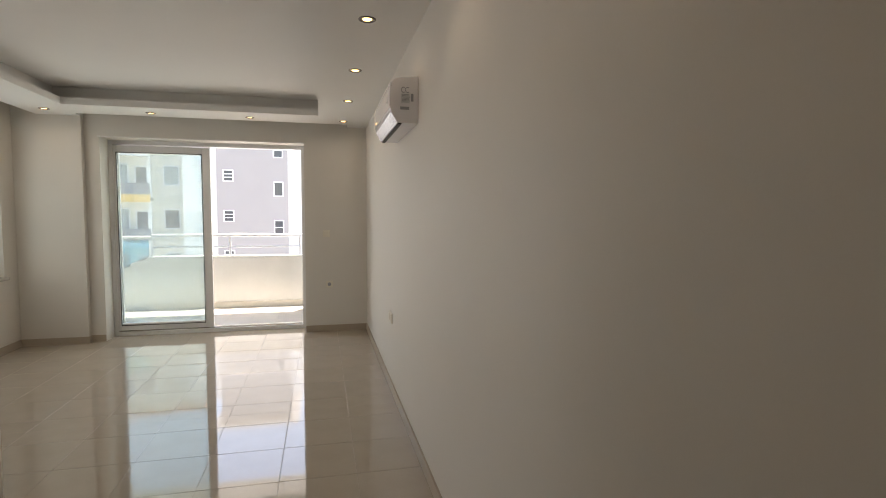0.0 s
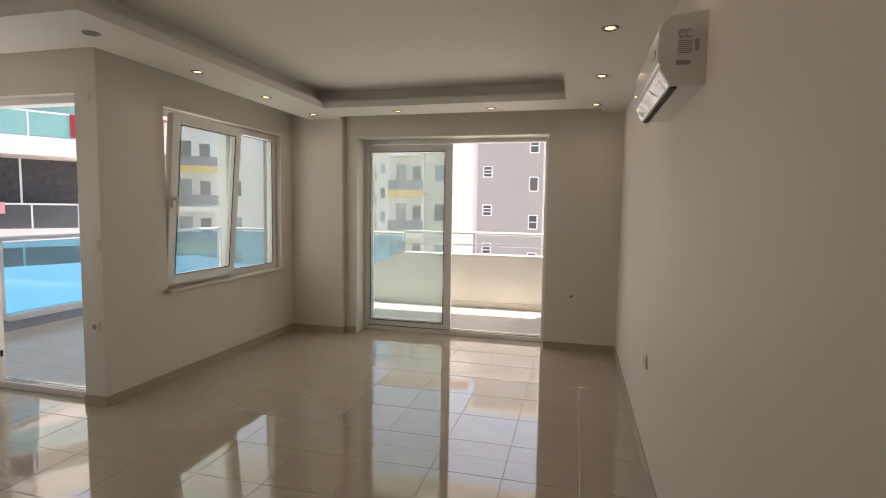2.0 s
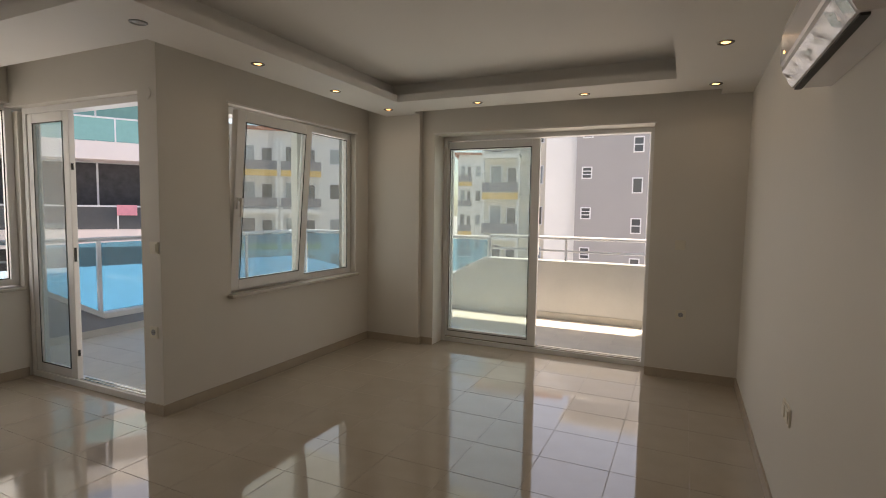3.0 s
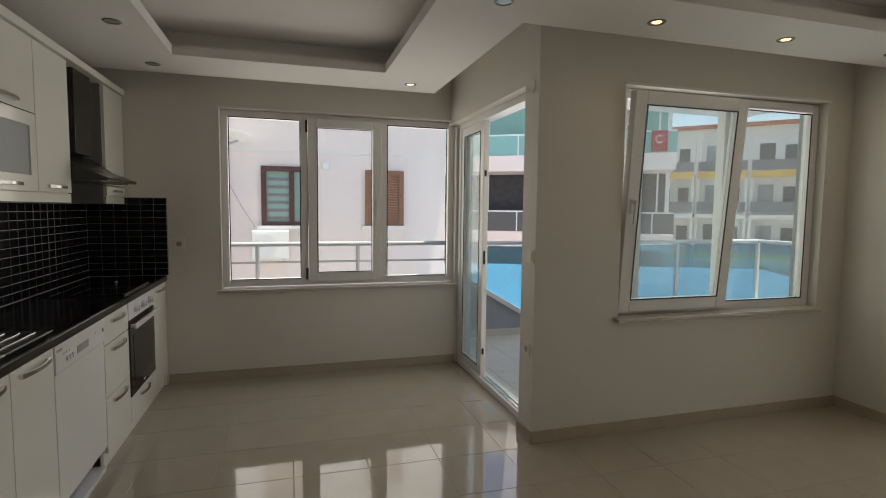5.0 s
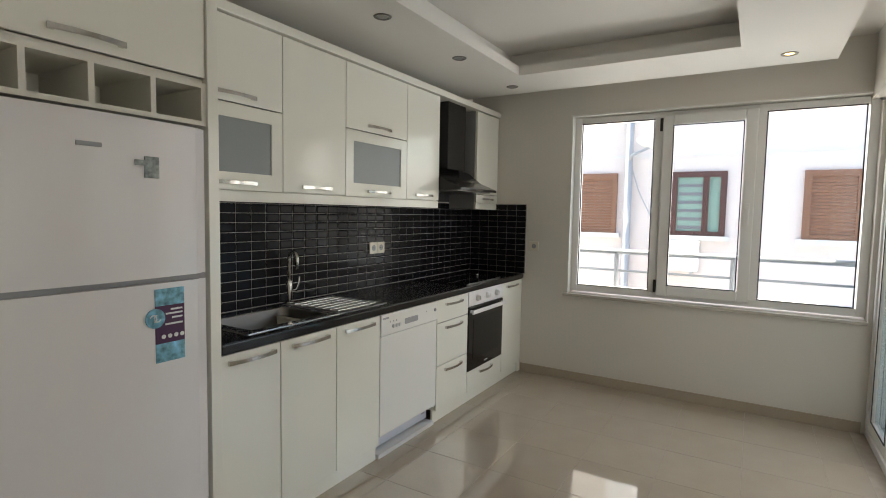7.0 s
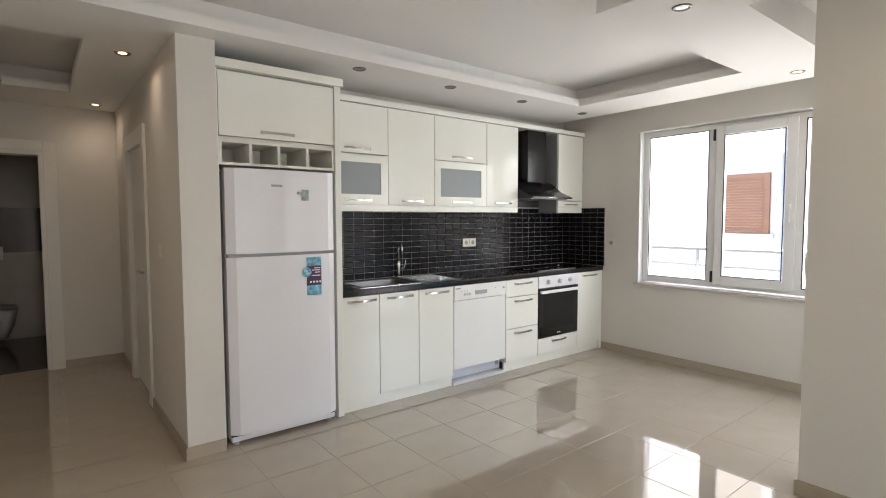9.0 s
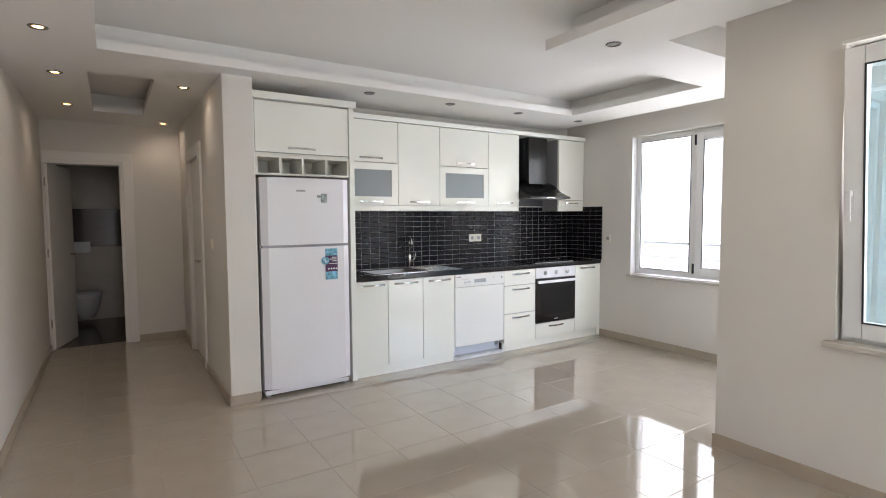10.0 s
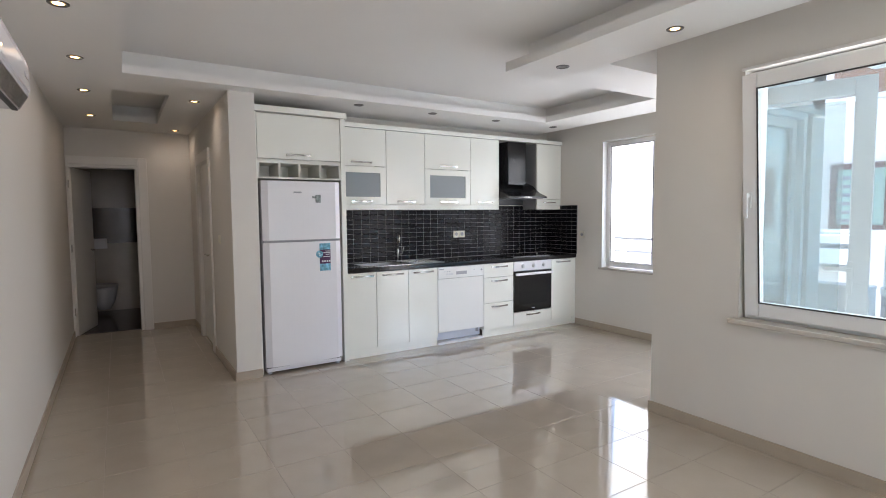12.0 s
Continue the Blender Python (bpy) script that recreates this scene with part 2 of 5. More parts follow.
# walls
structure("wall_east", boxes((XR, XR + 0.2, -3.4, YB + T, 0, TOP)), PAINT, "long plain cream painted wall", "wall")
structure("wall_north", union((XW - 0.22, -2.345, YB, YB + T, -0.1, TOP), (-0.206, XR, YB, YB + T, -0.1, TOP), (-2.345, -0.206, YB, YB + T, 2.24, TOP)), PAINT, "cream wall round the wide balcony door", "wall")
structure("wall_pier", boxes((XW, -2.49, YB - 0.068, YB, 0, TOP), bevel=0.006), PAINT, "shallow cream pier in the room corner", "wall")
structure("wall_west", union((XW - 0.22, XW, YP + 0.22, YB, -0.1, 0.74), (XW - 0.22, XW, YP + 0.22, YB, 2.24, TOP), (XW - 0.22, XW, YP + 0.22, 4.516, 0.74, 2.24), (XW - 0.22, XW, 6.205, YB, 0.74, 2.24)), PAINT, "cream wall under and beside the tilted window", "wall")
structure("wall_kitchen_north", union((-3.32, XW, YP, YP + 0.22, -0.1, TOP), (XK - 0.22, -3.32, YP, YP + 0.22, 2.225, TOP)), PAINT, "cream wall end beside the kitchen balcony door", "wall")
structure("wall_kitchen_west", union((XK - 0.22, XK, YK - 0.22, YP + 0.22, -0.1, 0.756), (XK - 0.22, XK, YK - 0.22, YP + 0.22, 2.255, TOP), (XK - 0.22, XK, YK - 0.22, 1.945, 0.756, 2.255), (XK - 0.22, XK, 3.975, YP + 0.22, 0.756, 2.2)), PAINT, "cream kitchen wall round the three-part window", "wall")
structure("wall_kitchen_south", boxes((XK, COL_W, YK - 0.22, YK, 0, TOP)), PAINT, "cream wall behind the kitchen units", "wall")
structure("wall_hall_west", union((COL_W, XC, 0.42, COL_Y, 0, TOP), (COL_W, XC, YH, -0.44, 0, TOP), (COL_W, XC, -0.44, 0.42, 2.02, TOP)), PAINT, "cream wall end between hallway and kitchen", "wall")
structure("wall_hall_south", union((-2.2, -0.204, YH - 0.2, YH, 0, TOP), (-0.204, XR, YH - 0.2, YH, 2.03, TOP)), PAINT, "cream hallway end wall with a bathroom doorway", "wall")
structure("wall_side_room", boxes((-2.2, -2.0, YH, YK - 0.22, 0, TOP)), PAINT, "plain wall closing the room off the hallway", "wall")
BATHTILE = material("beige_bath_tile", (0.46, 0.41, 0.34), 0.2, vary=0.08, scale=6)
BATHDARK = material("dark_bath_tile", (0.05, 0.035, 0.03), 0.15, vary=0.2, scale=6)
structure("wall_bathroom_south", boxes((-1.6, XR, -3.2, -3.0, 0, 1.02), (-1.6, XR, -3.2, -3.0, 1.54, TOP)), BATHTILE, "beige tiled bathroom wall", "wall")
structure("trim_bathroom_band", boxes((-1.6, XR, -3.2, -2.997, 1.02, 1.54)), BATHDARK, "dark brown glossy tile band", "tile band")
structure("wall_bathroom_west", boxes((-1.6, -1.4, -3.0, YH - 0.2, 0, TOP)), BATHTILE, "beige tiled bathroom side wall", "wall")

# ceilings: a flat slab, with a lower frame hung under it that leaves a raised tray
structure("ceiling", boxes((XK - 0.22, XR + 0.2, -3.4, YB + T, CEILING, CEILING + 0.15)), CEIL, "smooth white main ceiling", "ceiling")
TRAY_X0, TRAY_X1, TRAY_Y0, TRAY_Y1, TRAY_KX, TRAY_KY = -2.41, -0.035, 1.76, 5.827, -4.147, 3.178


def soffit_frame(z0, z1, d):
    """The pieces of the hung frame; d widens the tray opening."""
    a0, a1, b0, b1, k0, k1 = TRAY_X0 - d, TRAY_X1 + d, TRAY_Y0 - d, TRAY_Y1 + d, TRAY_KX - d, TRAY_KY + d
    h0, h1, j0, j1 = -0.383 - d, 0.035 + d, -0.456 - d, 1.128 + d
    return union(
        (a1, XR, b0, 6.30, z0, z1), (0.29, XR, 6.30, YB, z0, z1),
        (-2.90, a1, b1, 6.30, z0, z1), (-2.90, -2.49, 6.30, 6.439, z0, z1),
        (-2.90, a0, k1, b1, z0, z1), (-2.90, -4.69, k1, 3.70, z0, z1),
        (-4.69, k0, YK, k1, z0, z1), (k0, XC, YK, b0, z0, z1),
        (XC, h0, YH, b0, z0, z1), (h1, XR, YH, b0, z0, z1), (h0, h1, YH, j0, z0, z1), (h0, h1, j1, b0, z0, z1))


structure("ceiling_soffit", soffit_frame(SOFFIT, SOFFIT + 0.065, 0.0), CEIL, "lowered white ceiling frame round a raised tray", "ceiling")
structure("ceiling_cove", soffit_frame(SOFFIT + 0.065, CEILING, 0.12), CEIL, "recessed cove above the ceiling frame", "ceiling")
structure("ceiling_bathroom", boxes((-1.4, XR, -3.0, YH - 0.2, 2.4, 2.45)), CEIL, "plain bathroom ceiling", "ceiling")

# plaster beads along the heads of the openings
structure("trim_balcony_head", boxes((-2.36, -0.19, YB - 0.012, YB, 2.238, 2.252), bevel=0.003), CEIL, "thin white plaster bead over the balcony door", "trim")
structure("trim_window_head", boxes((XW, XW + 0.014, 4.50, 6.22, 2.236, 2.254), bevel=0.003), CEIL, "thin white plaster bead over the tilted window", "trim")
structure("trim_kitchen_head", boxes((XK, XK + 0.012, 1.93, 3.92, 2.252, 2.266), bevel=0.003), CEIL, "thin white plaster bead over the kitchen window", "trim")

# base of the floor, with the grout that shows between the tiles
floor = structure("floor", boxes((XC, XR, YH - 0.1, YK - 0.1, -0.12, -0.0015), (XK, XR, YK - 0.1, YP, -0.12, -0.0015), (XW, XR, YP, YB, -0.12, -0.0015), (XK, -3.32, YP, YP + 0.22, -0.12, -0.0015), (-2.345, -0.206, YB, YB + T, -0.12, -0.0015)), GROUT, "polished beige floor tiles in a square grid", "floor")
structure("floor_bathroom", boxes((-1.4, XR, -3.0, YH - 0.1, -0.12, 0.004)), BATHDARK, "dark brown bathroom floor", "floor")
structure("floor_side_room", boxes((-2.0, XC, YH, YK - 0.22, -0.12, -0.0015)), GROUT, "floor of the closed side room", "floor")

# skirting
SK, SH = 0.012, 0.075
for row in ((XR - SK, XR, YH, YB), (-0.206, XR - SK, YB - SK, YB), (-2.49, -2.345, YB - SK, YB), (-2.49 - 0, -2.49 + SK, 6.439 - SK, YB - SK), (XW, -2.49, 6.439 - SK, 6.439),
            (XW, XW + SK, YP, 6.439 - SK), (-3.32, XW + SK, YP - SK, YP), (XK, XK + SK, 1.53, 3.98),
            (XC, XC + SK, 0.5, COL_Y), (XC, XC + SK, YH + SK, -0.52), (COL_W - 0.002, XC + SK, COL_Y, COL_Y + SK), (XC + SK, -0.30, YH, YH + SK)):
    structure("baseboard", boxes((*row, -0.001, SH), bevel=0.002), SKIRT, "low beige tile skirting", "skirting")

# ---- windows and doors ----
def placed(bm, m):
    bmesh.ops.transform(bm, matrix=m, verts=bm.verts)
    return bm


def ring(axis, at, depth, u0, u1, z0, z1, w, bevel=0.004):
    """A rectangular frame of four mitred bars. axis 'x': it lies in a plane x = at and u is y; axis 'y': u is x."""
    bm = bmesh.new()
    for a0, a1, c0, c1 in ((u0, u0 + w, z0, z1), (u1 - w, u1, z0, z1), (u0 + w, u1 - w, z0, z0 + w), (u0 + w, u1 - w, z1 - w, z1)):
        if axis == "x":
            add_box(bm, at, at + depth, a0, a1, c0, c1, bevel)
        else:
            add_box(bm, a0, a1, at, at + depth, c0, c1, bevel)
    return bm


def slab(axis, at, depth, u0, u1, z0, z1, bevel=0.0):
    return boxes((at, at + depth, u0, u1, z0, z1), bevel=bevel) if axis == "x" else boxes((u0, u1, at, at + depth, z0, z1), bevel=bevel)


def pane(name, axis, at, u0, u1, z0, z1, parent, mat):
    p = part(name, slab(axis, at, 0.006, u0, u1, z0, z1), mat, parent)
    p.visible_shadow = False
    return p


def gasket(axis, at, u0, u1, z0, z1, parent):
    return part("gasket", ring(axis, at, 0.004, u0, u1, z0, z1, 0.008, 0), RUBBER, parent, "thin black rubber gasket")


def lever(parent, x, y, z, way, label="white window handle"):
    """A turned-down window handle on a face whose normal is way (+x or -y)."""
    if way == "x":
        bm = boxes((x, x + 0.012, y - 0.014, y + 0.014, z - 0.035, z + 0.035), (x + 0.012, x + 0.04, y - 0.009, y + 0.009, z - 0.012, z + 0.012), (x + 0.034, x + 0.05, y - 0.011, y + 0.011, z - 0.13, z + 0.014), bevel=0.004)
    else:
        bm = boxes((x - 0.014, x + 0.014, y - 0.012, y, z - 0.035, z + 0.035), (x - 0.009, x + 0.009, y - 0.04, y - 0.012, z - 0.012, z + 0.012), (x - 0.011, x + 0.011, y - 0.05, y - 0.034, z - 0.13, z + 0.014), bevel=0.004)
    return part("handle", bm, PVC, parent, label)


# kitchen window: fixed, sash, fixed
w = thing("window_1", (-5.004, 2.96, 0.756), "white plastic three-part window with closed middle sash", "window", kind="structure")
part("window_frame", ring("x", -5.044, 0.07, 1.945, 3.975, 0.77, 2.25, 0.055), PVC, w)
part("mullion", boxes((-5.044, -4.974, 2.585, 2.645, 0.825, 2.20), (-5.044, -4.974, 3.285, 3.34, 0.825, 2.20), bevel=0.004), PVC, w)
sash = part("sash", ring("x", -5.009, 0.055, 2.648, 3.288, 0.80, 2.222, 0.078, 0.006), PVC, w, "slightly proud opening sash")
lever(sash, -4.954, 3.25, 1.50, "x")
part("hinge", boxes((-4.974, -4.954, 2.625, 2.645, 0.82, 0.92), (-4.974, -4.954, 2.625, 2.645, 2.10, 2.20), bevel=0.002), RUBBER, w, "dark hinge cover")
for u0, u1, z0, z1 in ((2.005, 2.585, 0.825, 2.20), (2.722, 3.205, 0.878, 2.142), (3.34, 3.908, 0.825, 2.20)):
    pane("pane", "x", -5.014, u0, u1, z0, z1, w, CLEAR)
    gasket("x", -4.976 if u0 != 2.722 else -4.956, u0, u1, z0, z1, w)
part("window_sill", boxes((-4.974, XK + 0.03, 1.91, 3.975, 0.732, 0.758), bevel=0.006), MARBLE, w, "grey-veined marble sill")
structure("trim_kitchen_reveal", boxes((-4.973, XK + 0.004, 1.94, 1.946, 0.758, 2.255)), PVC, "white reveal edge strip", "trim")

# living room window: tilted sash beside a fixed light
w = thing("window_2", (-3.218, 5.422, 0.74), "white plastic window with one sash tilted inward", "window", kind="structure")
part("window_frame", ring("x", -3.268, 0.07, 4.518, 6.203, 0.762, 2.235, 0.06), PVC, w)
part("mullion", boxes((-3.268, -3.198, 5.362, 5.422, 0.822, 2.165), bevel=0.004), PVC, w)
pane("pane", "x", -3.238, 5.422, 6.139, 0.822, 2.165, w, TINTED)
gasket("x", -3.200, 5.422, 6.139, 0.822, 2.165, w)
tilt = Matrix.Translation((-3.198, 0, 0.79)) @ Matrix.Rotation(radians(4.6), 4, "Y") @ Matrix.Translation((3.198, 0, -0.79))
bm = ring("x", -3.223, 0.06, 4.536, 5.405, 0.79, 2.20, 0.082, 0.006)
bmesh.ops.transform(bm, matrix=tilt, verts=bm.verts)
sash = part("sash", bm, PVC, w, "tilted opening sash")
for nm, at, dep, mat in (("pane", -3.198, 0.006, TINTED), ("gasket", -3.162, 0.004, RUBBER)):
    bm = slab("x", at, dep, 4.618, 5.323, 0.872, 2.118) if nm == "pane" else ring("x", at, dep, 4.618, 5.323, 0.872, 2.118, 0.008, 0)
    bmesh.ops.transform(bm, matrix=tilt, verts=bm.verts)
    g = part(nm, bm, mat, sash)
    g.visible_shadow = nm != "pane"
bm = boxes((-3.163, -3.151, 4.558, 4.586, 1.44, 1.53), (-3.151, -3.118, 4.563, 4.581, 1.50, 1.525), (-3.128, -3.113, 4.561, 4.583, 1.38, 1.53), bevel=0.004)
bmesh.ops.transform(bm, matrix=tilt, verts=bm.verts)
part("handle", bm, PVC, sash, "white window handle")
part("window_sill", boxes((-3.20, XW + 0.06, 4.48, 6.19, 0.738, 0.768), bevel=0.008), MARBLE, w, "worn marble sill with cracked paint")

# wide sliding balcony door, one leaf slid open
d = thing("door_1", (-1.27, 6.79, 0.0), "white plastic sliding balcony door, one half open", "door", kind="structure")
part("door_frame", ring("y", 6.735, 0.11, -2.345, -0.206, 0.0, 2.24, 0.045), PVC, d)
part("track", boxes((-2.36, -0.26, 6.74, 6.75, 0.05, 0.062), (-2.36, -0.26, 6.823, 6.79, 0.05, 0.062)), STEEL, d, "steel sliding track")
leaf = part("sliding_leaf", ring("y", 6.753, 0.045, -2.36, -1.285, 0.055, 2.185, 0.085, 0.006), PVC, d, "closed sliding leaf")
pane("pane", "y", 6.773, -2.276, -1.372, 0.115, 2.11, leaf, HAZY)
gasket("y", 6.75, -2.276, -1.372, 0.115, 2.11, leaf)
part("handle", boxes((-2.335, -2.305, 6.738, 6.753, 0.97, 1.13), (-2.33, -2.31, 6.713, 6.738, 0.99, 1.11), bevel=0.004), PVC, leaf, "white pull handle")
leaf = part("sliding_leaf", ring("y", 6.803, 0.045, -2.35, -1.30, 0.055, 2.185, 0.085, 0.006), PVC, d, "leaf slid open behind the other")
pane("pane", "y", 6.823, -2.265, -1.385, 0.115, 2.11, leaf, CLEAR)
part("latch", boxes((-1.30, -1.292, 6.808, 6.838, 1.0, 1.16)), STEEL, leaf, "steel lock plate")

# kitchen balcony door
d = thing("door_2", (-4.14, 4.03, 0.0), "white plastic kitchen balcony door with one leaf open", "door", kind="structure")
part("door_frame", ring("y", 4.0, 0.11, -4.885, -3.322, 0.0, 2.225, 0.05), PVC, d)
leaf = part("fixed_leaf", ring("y", 4.01, 0.045, -4.835, -4.275, 0.052, 2.175, 0.075, 0.006), PVC, d, "fixed glazed leaf")
pane("pane", "y", 4.03, -4.76, -4.35, 0.127, 2.10, leaf, HAZY)
gasket("y", 4.006, -4.76, -4.35, 0.127, 2.10, leaf)
for z in (0.24, 1.0, 1.72):
    part("lock_pin", boxes((-4.276, -4.268, 4.02, 4.036, z, z + (0.11 if z == 1.0 else 0.05)), bevel=0.001), BLACKMETAL, leaf, "dark lock plate")
swing = Matrix.Translation((-3.345, 4.125, 0)) @ Matrix.Rotation(radians(-73), 4, "Z") @ Matrix.Translation((3.345, -4.125, 0))
leaf = part("hinged_leaf", placed(ring("y", 4.10, 0.06, -4.255, -3.35, 0.055, 2.175, 0.1, 0.006), swing), PVC, d, "glazed leaf swung wide open onto the balcony")
p = part("pane", placed(slab("y", 4.127, 0.006, -4.115, -3.45, 0.155, 2.05), swing), HAZY, leaf)
p.visible_shadow = False
for y0, y1, y2, y3 in ((4.088, 4.10, 4.068, 4.088), (4.16, 4.172, 4.172, 4.192)):
    part("handle", placed(boxes((-4.18, -4.15, y0, y1, 0.93, 1.12), (-4.175, -4.04, y2, y3, 1.06, 1.082), bevel=0.004), swing), PVC, leaf, "white lever handle")
for z in (0.3, 1.05, 1.85):
    part("hinge", add_rod(bmesh.new(), (-3.343, 4.115, z), (-3.343, 4.115, z + 0.1), 0.009), PVC, d, "white hinge")
part("threshold_strip", boxes((-4.26, -3.352, 4.02, 4.03, 0.05, 0.06), (-4.26, -3.352, 4.055, 4.065, 0.05, 0.06)), STEEL, d, "steel threshold strip")

# bathroom door, swung inwards, and the closed door in the hallway's side
d = thing("door_3", (0.17, YH - 0.1, 0.0), "white bathroom door standing open into the dark room", "door", kind="structure")
part("door_frame", boxes((-0.204, -0.164, YH - 0.2, YH, 0, 2.03), (0.498, 0.519, YH - 0.2, YH, 0, 2.03), (-0.164, 0.498, YH - 0.2, YH, 1.99, 2.03)), DOORWHITE, d)
part("casing", boxes((-0.295, -0.2, YH, YH + 0.018, 0, 2.12), (0.508, XR - 0.001, YH, YH + 0.018, 0, 2.12), (-0.2, 0.508, YH, YH + 0.018, 2.025, 2.12), bevel=0.004), DOORWHITE, d)
bm = boxes((-0.155, 0.493, YH - 0.05, YH - 0.01, 0.01, 1.985), bevel=0.003)
swing = Matrix.Translation((0.493, YH - 0.03, 0)) @ Matrix.Rotation(radians(75), 4, "Z") @ Matrix.Translation((-0.493, -YH + 0.03, 0))
bmesh.ops.transform(bm, matrix=swing, verts=bm.verts)
leaf = part("door_leaf", bm, DOORWHITE, d)
bm = tube([(-0.04, YH - 0.05, 1.0), (-0.04, YH - 0.09, 1.0), (0.0, YH - 0.1, 1.0), (0.07, YH - 0.1, 1.0)], 0.009)
add_rod(bm, (-0.04, YH - 0.05, 1.0), (-0.04, YH - 0.056, 1.0), 0.024)
bm2 = tube([(-0.04, YH - 0.01, 1.0), (-0.04, YH + 0.03, 1.0), (0.0, YH + 0.04, 1.0), (0.07, YH + 0.04, 1.0)], 0.009)
for b in (bm, bm2):
    bmesh.ops.transform(b, matrix=swing, verts=b.verts)
    part("door_handle", b, STEEL, leaf, "small chrome lever", smooth=True)
for z in (0.25, 1.0, 1.75):
    part("hinge", add_rod(bmesh.new(), (0.5, YH - 0.006, z), (0.5, YH - 0.006, z + 0.09), 0.008), STEEL, d, "chrome hinge")
d = thing("door_4", (XC - 0.1, -0.01, 0.0), "closed white interior door in the hallway side wall", "door", kind="structure")
part("door_frame", boxes((COL_W, XC, 0.38, 0.42, 0, 2.02), (COL_W, XC, -0.44, -0.40, 0, 2.02), (COL_W, XC, -0.40, 0.38, 1.98, 2.02)), DOORWHITE, d)
part("casing", boxes((XC, XC + 0.02, 0.385, 0.5, 0, 2.1), (XC, XC + 0.02, -0.52, -0.405, 0, 2.1), (XC, XC + 0.02, -0.405, 0.385, 1.985, 2.1), bevel=0.004), DOORWHITE, d)
leaf = part("door_leaf", boxes((XC - 0.06, XC - 0.02, -0.40, 0.38, 0.008, 1.98), bevel=0.003), DOORWHITE, d)
part("door_handle", tube([(XC - 0.02, 0.31, 1.0), (XC + 0.03, 0.31, 1.0), (XC + 0.035, 0.26, 1.0), (XC + 0.035, 0.19, 1.0)], 0.009), STEEL, leaf, "chrome lever", smooth=True)

# ---- fridge housing and fridge ----
def bar_handle(parent, x0, x1, y, z, label="bowed chrome bar handle"):
    """A shallow bowed flat handle, along x, on a front at y."""
    n = 10
    bm = bmesh.new()
    rings = []
    for i in range(n + 1):
        f = i / n
        x, o = x0 + (x1 - x0) * f, 0.012 + 0.016 * math.sin(math.pi * f)
        h = 0.007 + 0.002 * abs(2 * f - 1)
        rings.append([bm.verts.new((x, y + o + a, z + b)) for a, b in ((-0.004, -h), (0.004, -h), (0.004, h), (-0.004, h))])
    for r0, r1 in zip(rings, rings[1:]):
        for k in range(4):
            bm.faces.new((r0[k], r0[(k + 1) % 4], r1[(k + 1) % 4], r1[k]))
    bm.faces.new(rings[0][::-1])
    bm.faces.new(rings[-1])
    for x in (x0 + 0.012, x1 - 0.012):
        add_box(bm, x - 0.009, x + 0.009, y - 0.001, y + 0.016, z - 0.009, z + 0.009, 0.002)
    return part("handle", bm, STEEL, parent, label)


def front(name, x0, x1, z0, z1, y, parent, mat=None, gap=0.0028, thick=0.018, label=""):
    return part(name, boxes((min(x0, x1) + gap, max(x0, x1) - gap, y - thick, y, z0 + gap, z1 - gap), bevel=0.0015), mat or LACQUER, parent, label)


YF, YU = 1.525, 1.256
h = thing("tall_cabinet", (-1.38, 1.2, 0.0), "tall white gloss housing over and beside the fridge", "cabinet")
part("side_panel", boxes((-1.808, -1.763, YK, YF + 0.012, 0, 2.31), bevel=0.002), LACQUER, h)
part("side_panel", boxes((-1.006, -0.987, YK, YF, 0, 2.31), bevel=0.002), LACQUER, h)
part("body", boxes((-1.763, -1.006, YK, YF - 0.02, 2.285, 2.305), (-1.763, -1.006, YK, YF - 0.02, 1.892, 1.908), (-1.763, -1.006, YK, YK + 0.01, 1.73, 2.285)), CARCASS, h)
part("cornice", boxes((-1.82, -0.987, YK, YF + 0.035, 2.31, 2.362), bevel=0.004), LACQUER, h, "white cornice board")
dr = front("door", -1.763, -1.006, 1.908, 2.298, YF, h)
bar_handle(dr, -1.475, -1.255, YF, 1.948)
rk = part("rack", union((-1.763, -1.006, YK + 0.2, YF, 1.872, 1.892), (-1.763, -1.006, YK + 0.2, YF, 1.735, 1.752), (-1.763, -1.006, YK + 0.2, YK + 0.21, 1.752, 1.872),
                        *[(x - 0.009, x + 0.009, YK + 0.21, YF, 1.752, 1.872) for x in (-1.754, -1.567, -1.374, -1.196, -1.015)]), CARCASS, h, "open four-cell bottle rack")

f = thing("fridge", (-1.37, 1.29, 0.0), "white two-door fridge freezer with stickers", "fridge")
part("body", boxes((-1.735, -1.025, 1.0, 1.505, 0.03, 1.705), bevel=0.008), ENAMEL, f)


def bowed_door(x0, x1, z0, z1, y, name, label):
    """A fridge door with a slightly bowed front and rounded edges."""
    n, pts = 14, []
    for i in range(n + 1):
        t = i / n
        x = x0 + (x1 - x0) * t
        edge = min(t, 1 - t) * (x1 - x0)
        r = 0.022
        dip = r - math.sqrt(max(0.0, r * r - (r - edge) ** 2)) if edge < r else 0.0
        pts.append((x, y + 0.022 * math.sin(math.pi * t) - dip))
    pts += [(x1, 1.512), (x0, 1.512)]
    bm = extrude_profile(pts, "z", z0, z1)
    return part(name, bm, ENAMEL, f, label)


